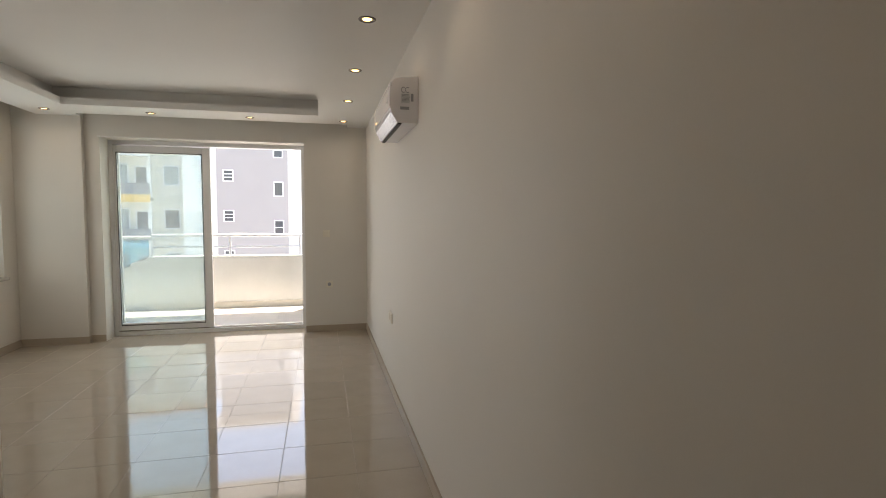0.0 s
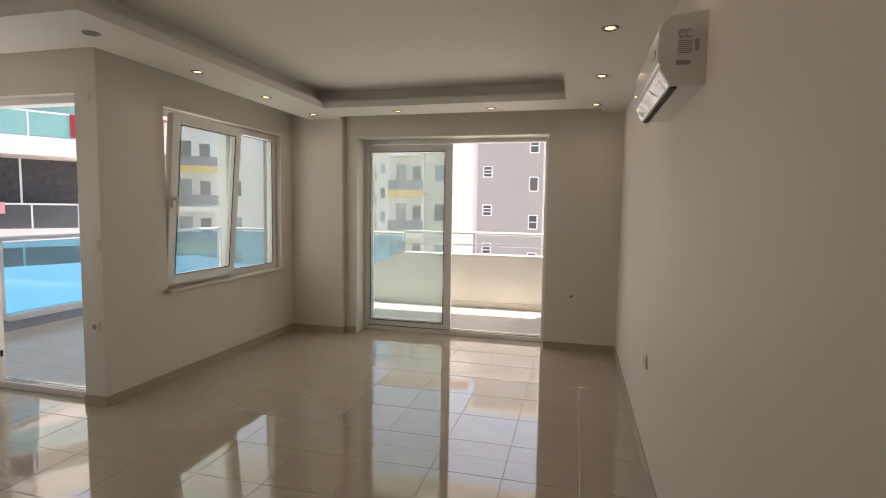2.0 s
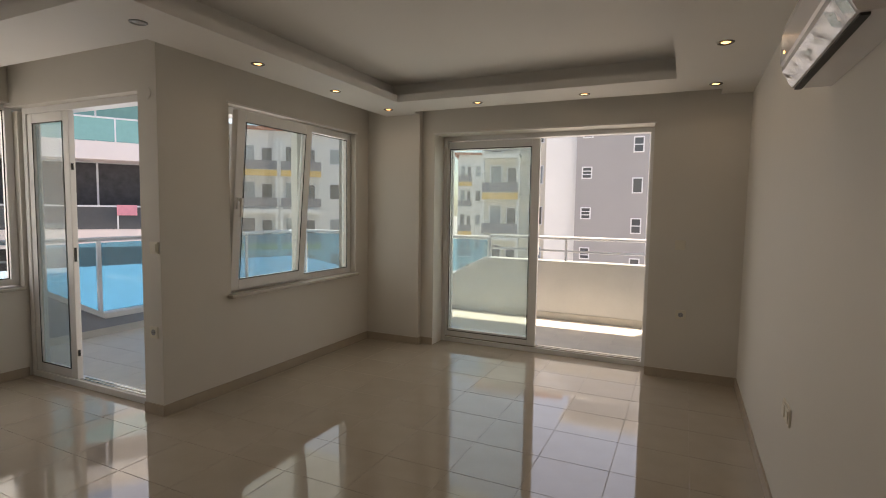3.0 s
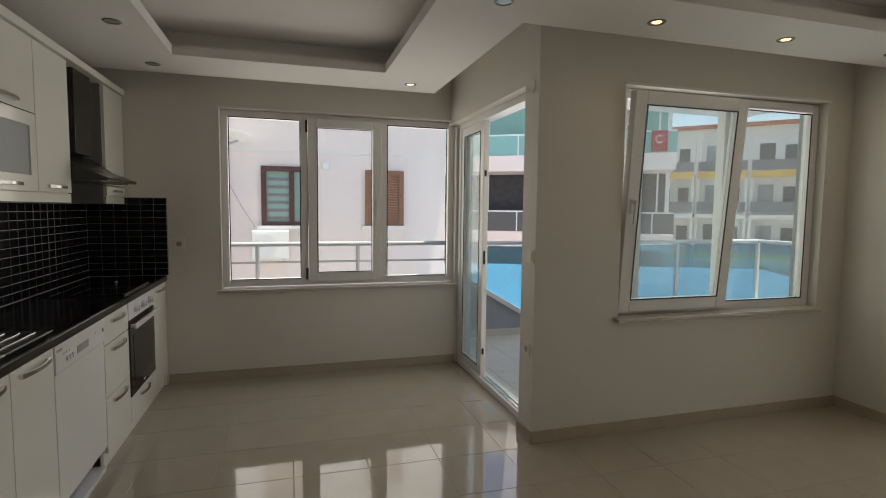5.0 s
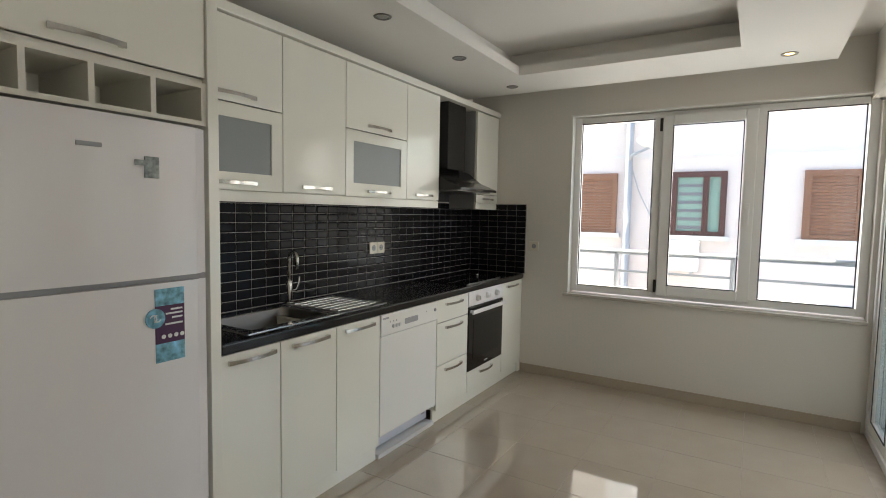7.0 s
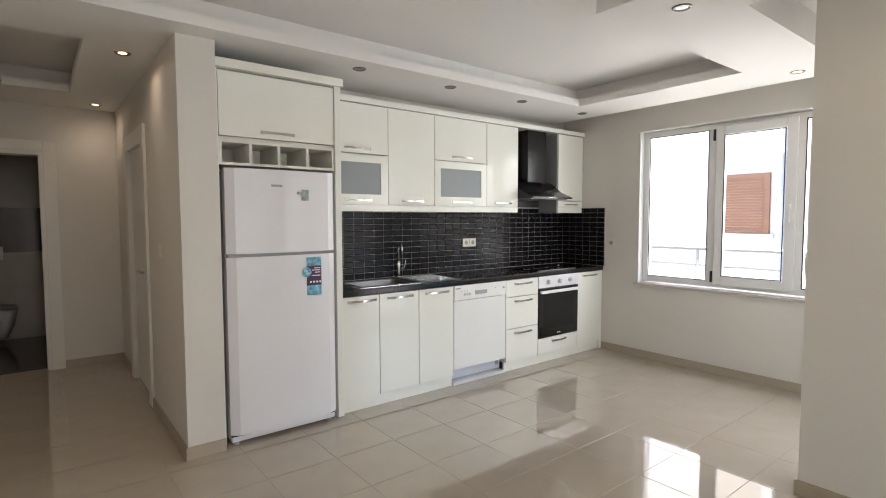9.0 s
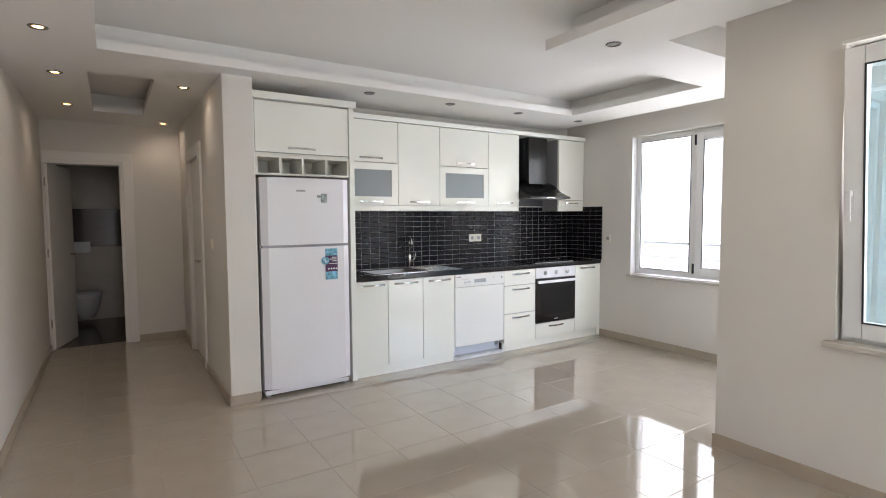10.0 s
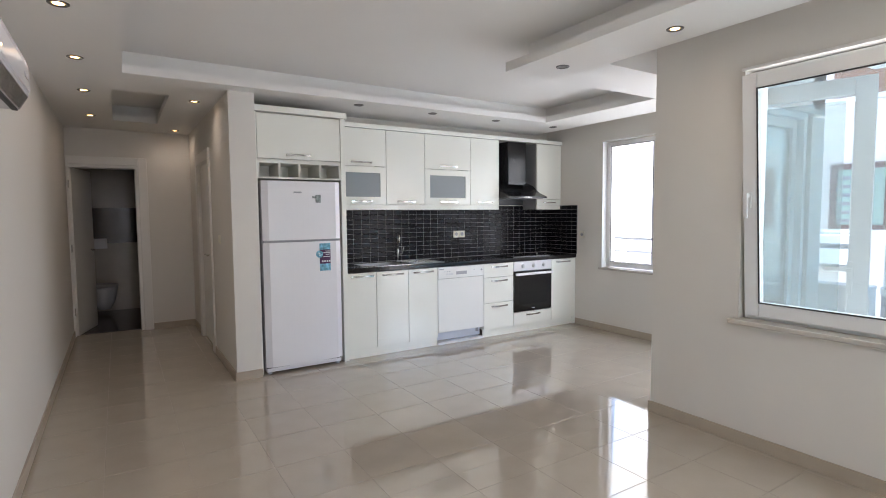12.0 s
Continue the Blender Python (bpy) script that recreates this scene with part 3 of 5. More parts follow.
fd = bowed_door(-1.735, -1.025, 1.192, 1.715, 1.572, "freezer_door", "upper freezer door")
rd = bowed_door(-1.735, -1.025, 0.065, 1.172, 1.572, "fridge_door", "lower fridge door")
part("handle_groove", boxes((-1.725, -1.035, 1.49, 1.563, 1.171, 1.193)), GREYPLASTIC, f, "grey grip recess between the doors")
part("kick_panel", boxes((-1.72, -1.03, 1.45, 1.56, 0.022, 0.056), bevel=0.004), ENAMEL, f)
# black strip in the door gap stands for its shade
part("gap_shade", boxes((-1.72, -1.03, 1.49, 1.558, 0.054, 0.067)), RUBBER, f, "black strip put in for the shaded gap under the door")
for x in (-1.06, -1.69):
    part("foot", add_rod(bmesh.new(), (x, 1.53, -0.001), (x, 1.53, 0.035), 0.02), GREYPLASTIC, f, "round levelling foot")
badge = part("badge", boxes((-1.365, -1.295, 1.592, 1.5965, 1.608, 1.622)), GREYPLASTIC, fd, "plain grey maker's badge")
DECAL_TEAL = material("sticker_blue", (0.16, 0.40, 0.53), 0.3, vary=0.9, scale=38, grain=60)
DECAL_PLUM = material("sticker_plum", (0.07, 0.022, 0.08), 0.35, vary=0.1)
DECAL_WHITE = material("sticker_white", (0.75, 0.76, 0.77), 0.4)
DECAL_PIC = material("magnet_print", (0.27, 0.31, 0.31), 0.35, vary=0.9, scale=40, grain=90)
st = solid("fridge_magnet", boxes((-1.54, -1.493, 1.580, 1.597, 1.525, 1.595), (-1.493, -1.462, 1.584, 1.597, 1.564, 1.582), bevel=0.001), DECAL_PIC, "small printed picture magnet on the freezer door", "magnet")
st = thing("energy_sticker", (-1.577, 1.589, 0.98), "tall blue and plum sticker strip on the fridge door", "sticker")
YS = 1.5905
part("top_print", boxes((-1.622, -1.519, YS - 0.014, YS + 0.002, 1.095, 1.153)), DECAL_TEAL, st, "blue icy print")
part("middle_panel", boxes((-1.622, -1.519, YS - 0.014, YS + 0.002, 0.965, 1.095)), DECAL_PLUM, st, "dark plum panel with small writing")
part("bottom_print", boxes((-1.622, -1.519, YS - 0.014, YS + 0.002, 0.90, 0.965)), DECAL_TEAL, st, "blue icy print")
part("badge_disc", add_rod(bmesh.new(), (-1.517, YS - 0.004, 1.055), (-1.517, YS + 0.0065, 1.055), 0.033, 28), DECAL_TEAL, st, "round blue badge")
for k, (x0, z) in enumerate(((-1.614, 1.08), (-1.614, 1.066), (-1.614, 1.051), (-1.614, 1.03))):
    part("text_line", boxes((x0, x0 + (0.042, 0.06, 0.038, 0.062)[k], YS, YS + 0.0035, z - 0.003, z + 0.003)), DECAL_WHITE, st, "line of small white print")
for x in (-1.612, -1.59, -1.568, -1.546):
    part("icon", add_rod(bmesh.new(), (x, YS, 0.988), (x, YS + 0.0035, 0.988), 0.0075, 14), DECAL_WHITE, st, "small white round icon")
for a0 in (20, 200):
    arc = [(-1.517 + (0.008 if a0 == 20 else -0.006) + 0.011 * math.cos(radians(a0 + a)), YS + 0.0065, 1.055 + 0.012 * math.sin(radians(a0 + a))) for a in range(0, 241, 24)]
    part("print_mark", tube(arc, 0.0022, 6), DECAL_WHITE, st, "curved white mark")

# ---- base units ----
def base_unit(x0, x1, label):
    u = thing("base_cabinet", ((x0 + x1) / 2, 1.27, 0.0), label, "cabinet", "kitchen base units")
    part("body", boxes((x1, x1 + 0.016, 1.0, YF - 0.02, 0.09, 0.848), (x0 - 0.016, x0, 1.0, YF - 0.02, 0.09, 0.848), (x1, x0, 1.0, 1.008, 0.09, 0.848), (x1 + 0.016, x0 - 0.016, 1.008, YF - 0.02, 0.09, 0.106)), CARCASS, u)
    part("plinth", boxes((x1, x0, YF - 0.04, YF - 0.025, -0.001, 0.088)), LACQUER, u, "white plinth board")
    return u


for x0, x1 in ((-1.808, -2.114), (-2.114, -2.474), (-2.474, -2.827)):
    u = base_unit(x0, x1, "white gloss base cabinet with one closed door")
    dr = front("door", x1, x0, 0.088, 0.846, YF, u)
    mid = (x0 + x1) / 2
    bar_handle(dr, mid - 0.12, mid + 0.12, YF, 0.81)
u = base_unit(-3.439, -3.873, "white gloss base cabinet with three drawers")
for z0, z1 in ((0.088, 0.392), (0.392, 0.686), (0.686, 0.846)):
    dr = front("drawer", -3.873, -3.439, z0, z1, YF, u)
    bar_handle(dr, -3.775, -3.54, YF, z1 - 0.04)
u = base_unit(-4.478, -4.852, "white gloss end cabinet with one closed door")
dr = front("door", -4.852, -4.478, 0.088, 0.846, YF, u)
bar_handle(dr, -4.79, -4.55, YF, 0.81)
part("filler", boxes((-4.897, -4.853, YF - 0.03, YF - 0.004, -0.001, 0.846)), LACQUER, u, "white filler strip")

o = thing("oven", (-4.176, 1.27, 0.0), "built-in oven with black glass door and white panel", "oven")
part("body", boxes((-4.474, -3.877, 1.0, YF - 0.02, 0.245, 0.845)), GREYPLASTIC, o)
dr = front("drawer", -4.478, -3.873, 0.088, 0.243, YF, o, label="white drawer under the oven")
bar_handle(dr, -4.285, -4.065, YF, 0.205)
part("plinth", boxes((-4.478, -3.873, YF - 0.04, YF - 0.025, -0.001, 0.088)), LACQUER, o, "white plinth board")
cp = part("control_panel", boxes((-4.474, -3.877, YF - 0.02, YF + 0.004, 0.735, 0.846), bevel=0.003), ENAMEL, o)
for x in (-4.01, -4.176, -4.34):
    k = lathe([(0.0, 0.0), (0.024, 0.0), (0.022, 0.014), (0.018, 0.026), (0.0, 0.027)], 18)
    bmesh.ops.transform(k, matrix=Matrix.Translation((x, YF + 0.003, 0.79)) @ Matrix.Rotation(radians(-90), 4, "X"), verts=k.verts)
    add_box(k, x - 0.004, x + 0.004, YF + 0.02, YF + 0.036, 0.772, 0.808, 0.001)
    part("knob", k, PANELGREY, cp, "round control knob")
od = part("oven_door", boxes((-4.474, -3.877, YF - 0.018, YF + 0.006, 0.247, 0.728), bevel=0.003), BLACKGLASS, o)
part("inner_window", boxes((-4.40, -3.95, YF + 0.005, YF + 0.0075, 0.33, 0.63)), BLACKMETAL, od, "dark oven window")
part("handle_rail", boxes((-4.468, -3.882, YF + 0.03, YF + 0.045, 0.682, 0.712), (-4.455, -4.43, YF + 0.004, YF + 0.032, 0.687, 0.707), (-3.922, -3.897, YF + 0.004, YF + 0.032, 0.687, 0.707), bevel=0.004), ENAMEL, od, "white bar handle")
part("badge", boxes((-4.20, -4.15, YF + 0.005, YF + 0.0075, 0.272, 0.281)), PANELGREY, od, "plain grey maker's badge")

TRAYBLUE = material("bluish_white_tray", (0.60, 0.64, 0.72), 0.3, vary=0.04)
DISHWHITE = material("white_appliance_paint", (0.82, 0.825, 0.80), 0.2, vary=0.015, scale=3)
w = thing("dishwasher", (-3.133, 1.27, 0.0), "white dishwasher with grey control panel, plinth missing", "dishwasher")
part("body", boxes((-3.435, -2.831, 1.0, YF - 0.03, 0.13, 0.845)), PANELGREY, w)
part("door", boxes((-3.434, -2.832, YF - 0.03, YF, 0.135, 0.716), bevel=0.003), DISHWHITE, w)
cp = part("control_panel", boxes((-3.434, -2.832, YF - 0.03, YF + 0.006, 0.72, 0.844), bevel=0.004), DISHWHITE, w)
part("grip", boxes((-3.20, -3.06, YF + 0.0045, YF + 0.008, 0.755, 0.79)), GREYPLASTIC, cp, "recessed grey grip")
for x in (-2.945, -2.975, -3.005):
    part("button", add_rod(bmesh.new(), (x, YF + 0.004, 0.765), (x, YF + 0.014, 0.765), 0.011, 14), PANELGREY, cp, "round button")
part("button", add_rod(bmesh.new(), (-3.40, YF + 0.004, 0.79), (-3.40, YF + 0.012, 0.79), 0.010, 14), GREYPLASTIC, cp, "power button")
part("badge", boxes((-2.90, -2.845, YF + 0.0045, YF + 0.0075, 0.815, 0.826)), GREYPLASTIC, cp, "plain grey maker's badge")
for x in (-2.915, -2.945, -2.975, -3.30):
    part("print_mark", boxes((x - 0.004, x + 0.004, YF + 0.0045, YF + 0.007, 0.79, 0.80)), GREYPLASTIC, cp, "small printed mark")
part("base_tray", boxes((-3.43, -2.835, 1.05, YF - 0.07, 0.035, 0.128), bevel=0.003), TRAYBLUE, w, "bare bluish base tray behind the missing plinth")
part("tray_label", boxes((-3.41, -3.37, YF - 0.0705, YF - 0.0685, 0.075, 0.115)), GREYPLASTIC, w, "small grey printed mark")
# solid near-black block fills the space under the tray as painted shade
part("tray_shade", boxes((-3.40, -2.83, 1.05, YF - 0.15, 0.016, 0.048)), DARKGAP, w, "near-black block put in for the shade under the tray")
part("floor_strip", boxes((-3.43, -2.835, YF - 0.10, YF - 0.008, 0.0, 0.026), bevel=0.002), PANELGREY, w, "grey strip on the floor")

# ---- worktop, sink, tap, hob ----
SX0, SX1, SY0, SY1 = -2.52, -2.02, 1.09, 1.44
wt = thing("worktop", (-3.34, 1.28, 0.85), "black granite worktop over the base units", "worktop")
part("top", union((XK + 0.002, SX0, YK, YF + 0.006, 0.849, 0.893), (SX1, -1.809, YK, YF + 0.006, 0.849, 0.893), (SX0, SX1, YK, SY0, 0.849, 0.893), (SX0, SX1, SY1, YF + 0.006, 0.849, 0.893)), GRANITE, wt)
part("front_edge", boxes((XK + 0.004, -1.811, YF + 0.0055, YF + 0.0125, 0.853, 0.889), bevel=0.003), GRANITE, wt, "polished rounded front edge")
sk = thing("sink", (-2.45, 1.28, 0.893), "stainless steel sink with ribbed drainer", "sink")
bm = boxes((SX1 - 0.012, SX1 + 0.04, SY0 - 0.04, SY1 + 0.04, 0.892, 0.8965), (SX0 - 0.03, SX0 + 0.012, SY0 - 0.04, SY1 + 0.04, 0.892, 0.8965), (SX0 + 0.012, SX1 - 0.012, SY0 - 0.04, SY0 + 0.012, 0.892, 0.8965), (SX0 + 0.012, SX1 - 0.012, SY1 - 0.012, SY1 + 0.04, 0.892, 0.8965))
part("rim", bm, STEEL, sk)
bm = bmesh.new()
rings = []
for z, inset, r in ((0.895, 0.0, 0.05), (0.80, 0.012, 0.06), (0.74, 0.03, 0.08), (0.735, 0.08, 0.08)):
    loop = []
    for cx, cy, a0 in ((SX1 - 0.006 - inset - r, SY1 - 0.006 - inset - r, 0), (SX0 + 0.006 + inset + r, SY1 - 0.006 - inset - r, 90), (SX0 + 0.006 + inset + r, SY0 + 0.006 + inset + r, 180), (SX1 - 0.006 - inset - r, SY0 + 0.006 + inset + r, 270)):
        for k in range(6):
            a = radians(a0 + 18 * k)
            loop.append(bm.verts.new((cx + r * math.cos(a), cy + r * math.sin(a), z)))
    rings.append(loop)
for r0, r1 in zip(rings, rings[1:]):
    for k in range(24):
        bm.faces.new((r0[k], r1[k], r1[(k + 1) % 24], r0[(k + 1) % 24]))
bm.faces.new(rings[-1])
part("bowl", bm, BRUSHED, sk, smooth=True)
part("drain", add_rod(bmesh.new(), (-2.27, 1.28, 0.735), (-2.27, 1.28, 0.739), 0.045, 24), STEEL, sk, "round chrome waste")
dn = part("drainer", boxes((-2.95, SX0 - 0.03, SY0 - 0.04, SY1 + 0.04, 0.892, 0.8965), bevel=0.001), BRUSHED, sk)
for k in range(7):
    y = SY0 + 0.0 + k * 0.055
    part("rib", boxes((-2.90, SX0 - 0.06, y, y + 0.016, 0.8955, 0.9005), bevel=0.002), STEEL, dn)
tp = thing("mixer_tap", (-2.60, 1.045, 0.8955), "chrome swan-neck kitchen mixer tap behind the sink", "tap")
bm = lathe([(0.0, 0.0), (0.028, 0.0), (0.026, 0.01), (0.006, 0.006), (0.018, 0.12), (0.016, 0.13), (0.0, 0.13)], 20)
bmesh.ops.translate(bm, verts=bm.verts, vec=(-2.60, 1.045, 0.8965))
part("base", bm, STEEL, tp, smooth=True)
neck = [(-2.60, 1.045, 1.02), (-2.60, 1.045, 1.15)] + [(-2.60 + 0.012 * (1 - math.cos(a)), 1.045 + 0.045 * (1 - math.cos(a)), 1.15 + 0.042 * math.sin(a)) for a in (radians(18 * k) for k in range(1, 11))] + [(-2.575, 1.137, 1.10)]
part("spout", tube(neck, 0.0115), STEEL, tp, smooth=True)
part("lever", tube([(-2.618, 1.045, 0.965), (-2.65, 1.05, 0.972), (-2.66, 1.055, 1.0), (-2.663, 1.06, 1.045)], 0.006), STEEL, tp, smooth=True)
hb = thing("hob", (-4.18, 1.27, 0.893), "black glass hob set into the worktop", "hob")
part("plate", boxes((-4.46, -3.89, 1.05, 1.5, 0.8925, 0.899), bevel=0.002), BLACKGLASS, hb)
part("front_trim", boxes((-4.46, -3.89, 1.498, 1.51, 0.8925, 0.902), bevel=0.002), BRUSHED, hb, "steel front trim")
for x, y in ((-4.32, 1.16), (-4.32, 1.40), (-4.04, 1.16), (-4.04, 1.40)):
    b = lathe([(0.075, 0.0), (0.077, 0.0015), (0.082, 0.0015), (0.084, 0.0)], 32)
    bmesh.ops.translate(b, verts=b.verts, vec=(x, y, 0.8985))
    part("cooking_zone", b, BLACKMETAL, hb, "faint grey zone ring")
b = lathe([(0.0, 0.0), (0.016, 0.0), (0.014, 0.016), (0.0, 0.017)], 16)
bmesh.ops.translate(b, verts=b.verts, vec=(-4.44, 1.30, 0.899))
part("knob", b, STEEL, hb, "small chrome knob", smooth=True)

# ---- wall units ----
def wall_unit(x0, x1, label, y=YU):
    u = thing("wall_cabinet", ((x0 + x1) / 2, 1.1, 1.51), label, "cabinet", "kitchen wall units")
    part("body", boxes((x1, x1 + 0.016, YK + 0.01, y - 0.02, 1.514, 2.291), (x0 - 0.016, x0, YK + 0.01, y - 0.02, 1.514, 2.291), (x1 + 0.016, x0 - 0.016, YK + 0.01, y - 0.02, 1.514, 1.53), (x1 + 0.016, x0 - 0.016, YK + 0.01, y - 0.02, 2.275, 2.291), (x1 + 0.016, x0 - 0.016, YK + 0.01, YK + 0.016, 1.53, 2.275)), CARCASS, u)
    return u


def glazed_flap(u, x0, x1, z0, z1):
    a, b = min(x0, x1) + 0.0018, max(x0, x1) - 0.0018
    m, g = 0.066, 0.08
    fl = part("flap", union((a, a + m, YU - 0.018, YU, z0, z1), (b - m, b, YU - 0.018, YU, z0, z1), (a + m, b - m, YU - 0.018, YU, z0, z0 + g), (a + m, b - m, YU - 0.018, YU, z1 - 0.062, z1)), LACQUER, u, "lift-up flap with a white frame")
    part("frosted_pane", boxes((a + m, b - m, YU - 0.012, YU - 0.006, z0 + g, z1 - 0.062)), FROST, fl, "grey frosted glass pane")
    return fl


for x0, x1 in ((-1.808, -2.37), (-2.837, -3.449)):
    u = wall_unit(x0, x1, "white gloss wall cabinet with a frosted glass flap")
    mid = (x0 + x1) / 2
    dr = front("flap", x1, x0, 1.908, 2.289, YU, u)
    bar_handle(dr, mid - 0.115, mid + 0.115, YU, 1.946)
    fl = glazed_flap(u, x0, x1, 1.516, 1.904)
    bar_handle(fl, mid - 0.115, mid + 0.115, YU, 1.549)
for x0, x1 in ((-2.37, -2.837), (-3.449, -3.87)):
    u = wall_unit(x0, x1, "white gloss wall cabinet with one tall door")
    dr = front("door", x1, x0, 1.516, 2.289, YU, u)
    mid = (x0 + x1) / 2
    bar_handle(dr, mid - 0.11, mid + 0.11, YU, 1.549)
u = wall_unit(-4.478, -4.896, "white gloss narrow wall cabinet beside the hood")
dr = front("door", -4.896, -4.478, 1.59, 2.289, YU, u)
dr = front("drawer", -4.896, -4.478, 1.516, 1.588, YU, u)
bar_handle(dr, -4.79, -4.58, YU, 1.552)
DARKSIDE = material("grey_cabinet_side", (0.27, 0.275, 0.28), 0.3, vary=0.05)
part("side_panel", boxes((-4.4775, -4.4745, YK + 0.012, YU - 0.02, 1.464, 2.289)), DARKSIDE, u, "dark grey side panel")
solid("cornice", boxes((XK + 0.002, -1.811, YK + 0.01, YU + 0.02, 2.292, 2.337), bevel=0.004), LACQUER, "white cornice board along the wall units", "cornice")
solid("light_pelmet", boxes((-3.87, -1.811, YU - 0.03, YU - 0.004, 1.462, 1.513), bevel=0.002), LACQUER, "white pelmet strip under the wall units", "pelmet")
solid("light_pelmet", boxes((-4.896, -4.478, YU - 0.03, YU - 0.004, 1.462, 1.513), bevel=0.002), LACQUER, "short white pelmet strip beside the hood", "pelmet")
GREYPLASTIC_DARK = material("dark_grey_panel", (0.07, 0.07, 0.075), 0.25, vary=0.05)
hd = thing("cooker_hood", (-4.175, 1.2, 1.58), "black chimney cooker hood over the hob", "cooker hood")
part("chimney", boxes((-4.315, -4.035, YK + 0.012, YK + 0.25, 1.77, 2.29), bevel=0.004), BLACKMETAL, hd)
part("canopy", extrude_profile([(YK + 0.012, 1.60), (1.445, 1.60), (1.445, 1.617), (1.30, 1.675), (1.18, 1.765), (YK + 0.012, 1.83)], "x", -4.474, -3.874), BLACKMETAL, hd)
part("filter", boxes((-4.445, -3.90, 1.02, 1.40, 1.593, 1.601)), BRUSHED, hd, "steel grease filter")
part("buttons", boxes(*[(-4.22 + 0.025 * k, -4.207 + 0.025 * k, 1.443, 1.448, 1.604, 1.613) for k in range(5)]), STEEL, hd, "row of small chrome buttons")
solid("hood_lining", boxes((-4.476, -3.872, YK + 0.0105, YK + 0.0115, 1.52, 2.29)), GREYPLASTIC_DARK, "dark grey panel behind the hood chimney", "panel")

# ---- light fittings ----
def spotlight(lit):
    s = thing("ceiling_spot", (0, 0, 0), "small recessed ceiling spot, glowing warm" if lit else "small recessed ceiling spot, switched off", "ceiling light", "recessed ceiling spots")
    rim = lathe([(0.030, 0.004), (0.031, -0.003), (0.042, -0.006), (0.047, -0.003), (0.048, 0.001)], 28)
    part("rim", rim, BRUSHED, s, "dull steel rim", smooth=True)
    part("lamp", add_rod(bmesh.new(), (0, 0, -0.0025), (0, 0, 0.0015), 0.024 if lit else 0.03, 20), LAMP_ON if lit else LAMP_OFF, s)
    return s


LIT = [(0.235, 6.105), (0.235, 5.05), (0.235, 4.02), (0.235, 3.02), (0.225, 2.03), (0.225, 1.0), (0.225, -0.224), (-0.75, 6.105), (-1.715, 6.105), (-2.672, 6.105), (-2.672, 5.24), (-2.672, 4.36), (-0.595, 0.98), (-0.595, -0.889), (-4.435, 3.432)]
DIM = [(-2.672, 3.49), (-4.437, 1.582), (-3.57, 1.582), (-2.75, 1.582), (-1.935, 1.582)]
for places, lit in ((LIT, True), (DIM, False)):
    first = spotlight(lit)
    for i, (x, y) in enumerate(places):
        s = first if i == 0 else copy_thing(first, pose(x, y, SOFFIT))
        s.matrix_basis = pose(x, y, SOFFIT)
        if lit:
            lamp = new("spot_beam", bpy.data.lights.new("spot_beam", "SPOT"))
            lamp.data.energy, lamp.data.color, lamp.data.spot_size, lamp.data.spot_blend, lamp.data.shadow_soft_size = LAMP_WATTS, (1.0, 0.86, 0.70), radians(165), 1.0, 0.05
            lamp.location = (x, y, SOFFIT - 0.012)

# ---- air conditioner ----
ac = thing("air_conditioner", (XR - 0.08, 3.42, 2.0), "white split air conditioner high on the wall", "air conditioner")
A0, A1 = 3.06, 3.86
part("body", extrude_profile([(XR, 1.913), (XR - 0.112, 1.913), (XR - 0.12, 1.917), (XR - 0.151, 1.972), (XR - 0.154, 1.985), (XR - 0.154, 2.105), (XR - 0.148, 2.135), (XR - 0.128, 2.157), (XR - 0.10, 2.163), (XR, 2.17)], "y", A0, A1), ENAMEL, ac)
part("front_panel", extrude_profile([(XR - 0.153, 1.992), (XR - 0.161, 1.998), (XR - 0.161, 2.1), (XR - 0.153, 2.138), (XR - 0.146, 2.134), (XR - 0.153, 2.105)], "y", A0 + 0.006, A1 - 0.006), ENAMEL, ac)
FOIL = material("creased_foil", (0.66, 0.67, 0.69), 0.2, metal=1.0, vary=0.15, scale=14, bump=0.3, grain=60)
bm = bmesh.new()
crease = random.Random(17)
NF = 15
foil_rows = []
for k in range(4):
    f = k / 3
    row = []
    for i in range(NF + 1):
        o = crease.uniform(-0.003, 0.003) * (0.4 if k in (0, 3) else 1.0)
        row.append(bm.verts.new((XR - 0.120 - 0.034 * f - 0.75 * o, A0 + 0.012 + (A1 - A0 - 0.024) * i / NF, 1.914 + 0.058 * f - 0.65 * o)))
    foil_rows.append(row)
for r0, r1 in zip(foil_rows, foil_rows[1:]):
    for i in range(NF):
        bm.faces.new((r0[i], r0[i + 1], r1[i + 1], r1[i]))
bmesh.ops.solidify(bm, geom=bm.faces[:], thickness=0.003)
part("louvre", bm, FOIL, ac, "shiny creased foil-covered outlet flap")
part("outlet_slot", boxes((XR - 0.113, XR - 0.092, A0 + 0.012, A1 - 0.012, 1.906, 1.914)), RUBBER, ac, "dark outlet slot")
part("rating_label", boxes((XR - 0.098, XR - 0.048, A0 - 0.003, A0 + 0.001, 2.02, 2.074)), PANELGREY, ac, "grey printed rating label")
part("rating_label", boxes((XR - 0.102, XR - 0.052, A0 - 0.0035, A0 + 0.001, 1.985, 2.001)), GREYPLASTIC, ac, "dark printed label strip")
part("rating_label", boxes((XR - 0.041, XR - 0.027, A0 - 0.0035, A0 + 0.001, 2.032, 2.074)), GREYPLASTIC, ac, "small dark vertical label")
for k in range(7):
    part("text_line", boxes((XR - 0.094, XR - 0.054 + 0.003 * (k % 3), A0 - 0.0045, A0 - 0.0025, 2.066 - 0.0068 * k, 2.069 - 0.0068 * k)), GREYPLASTIC, ac, "line of small print")
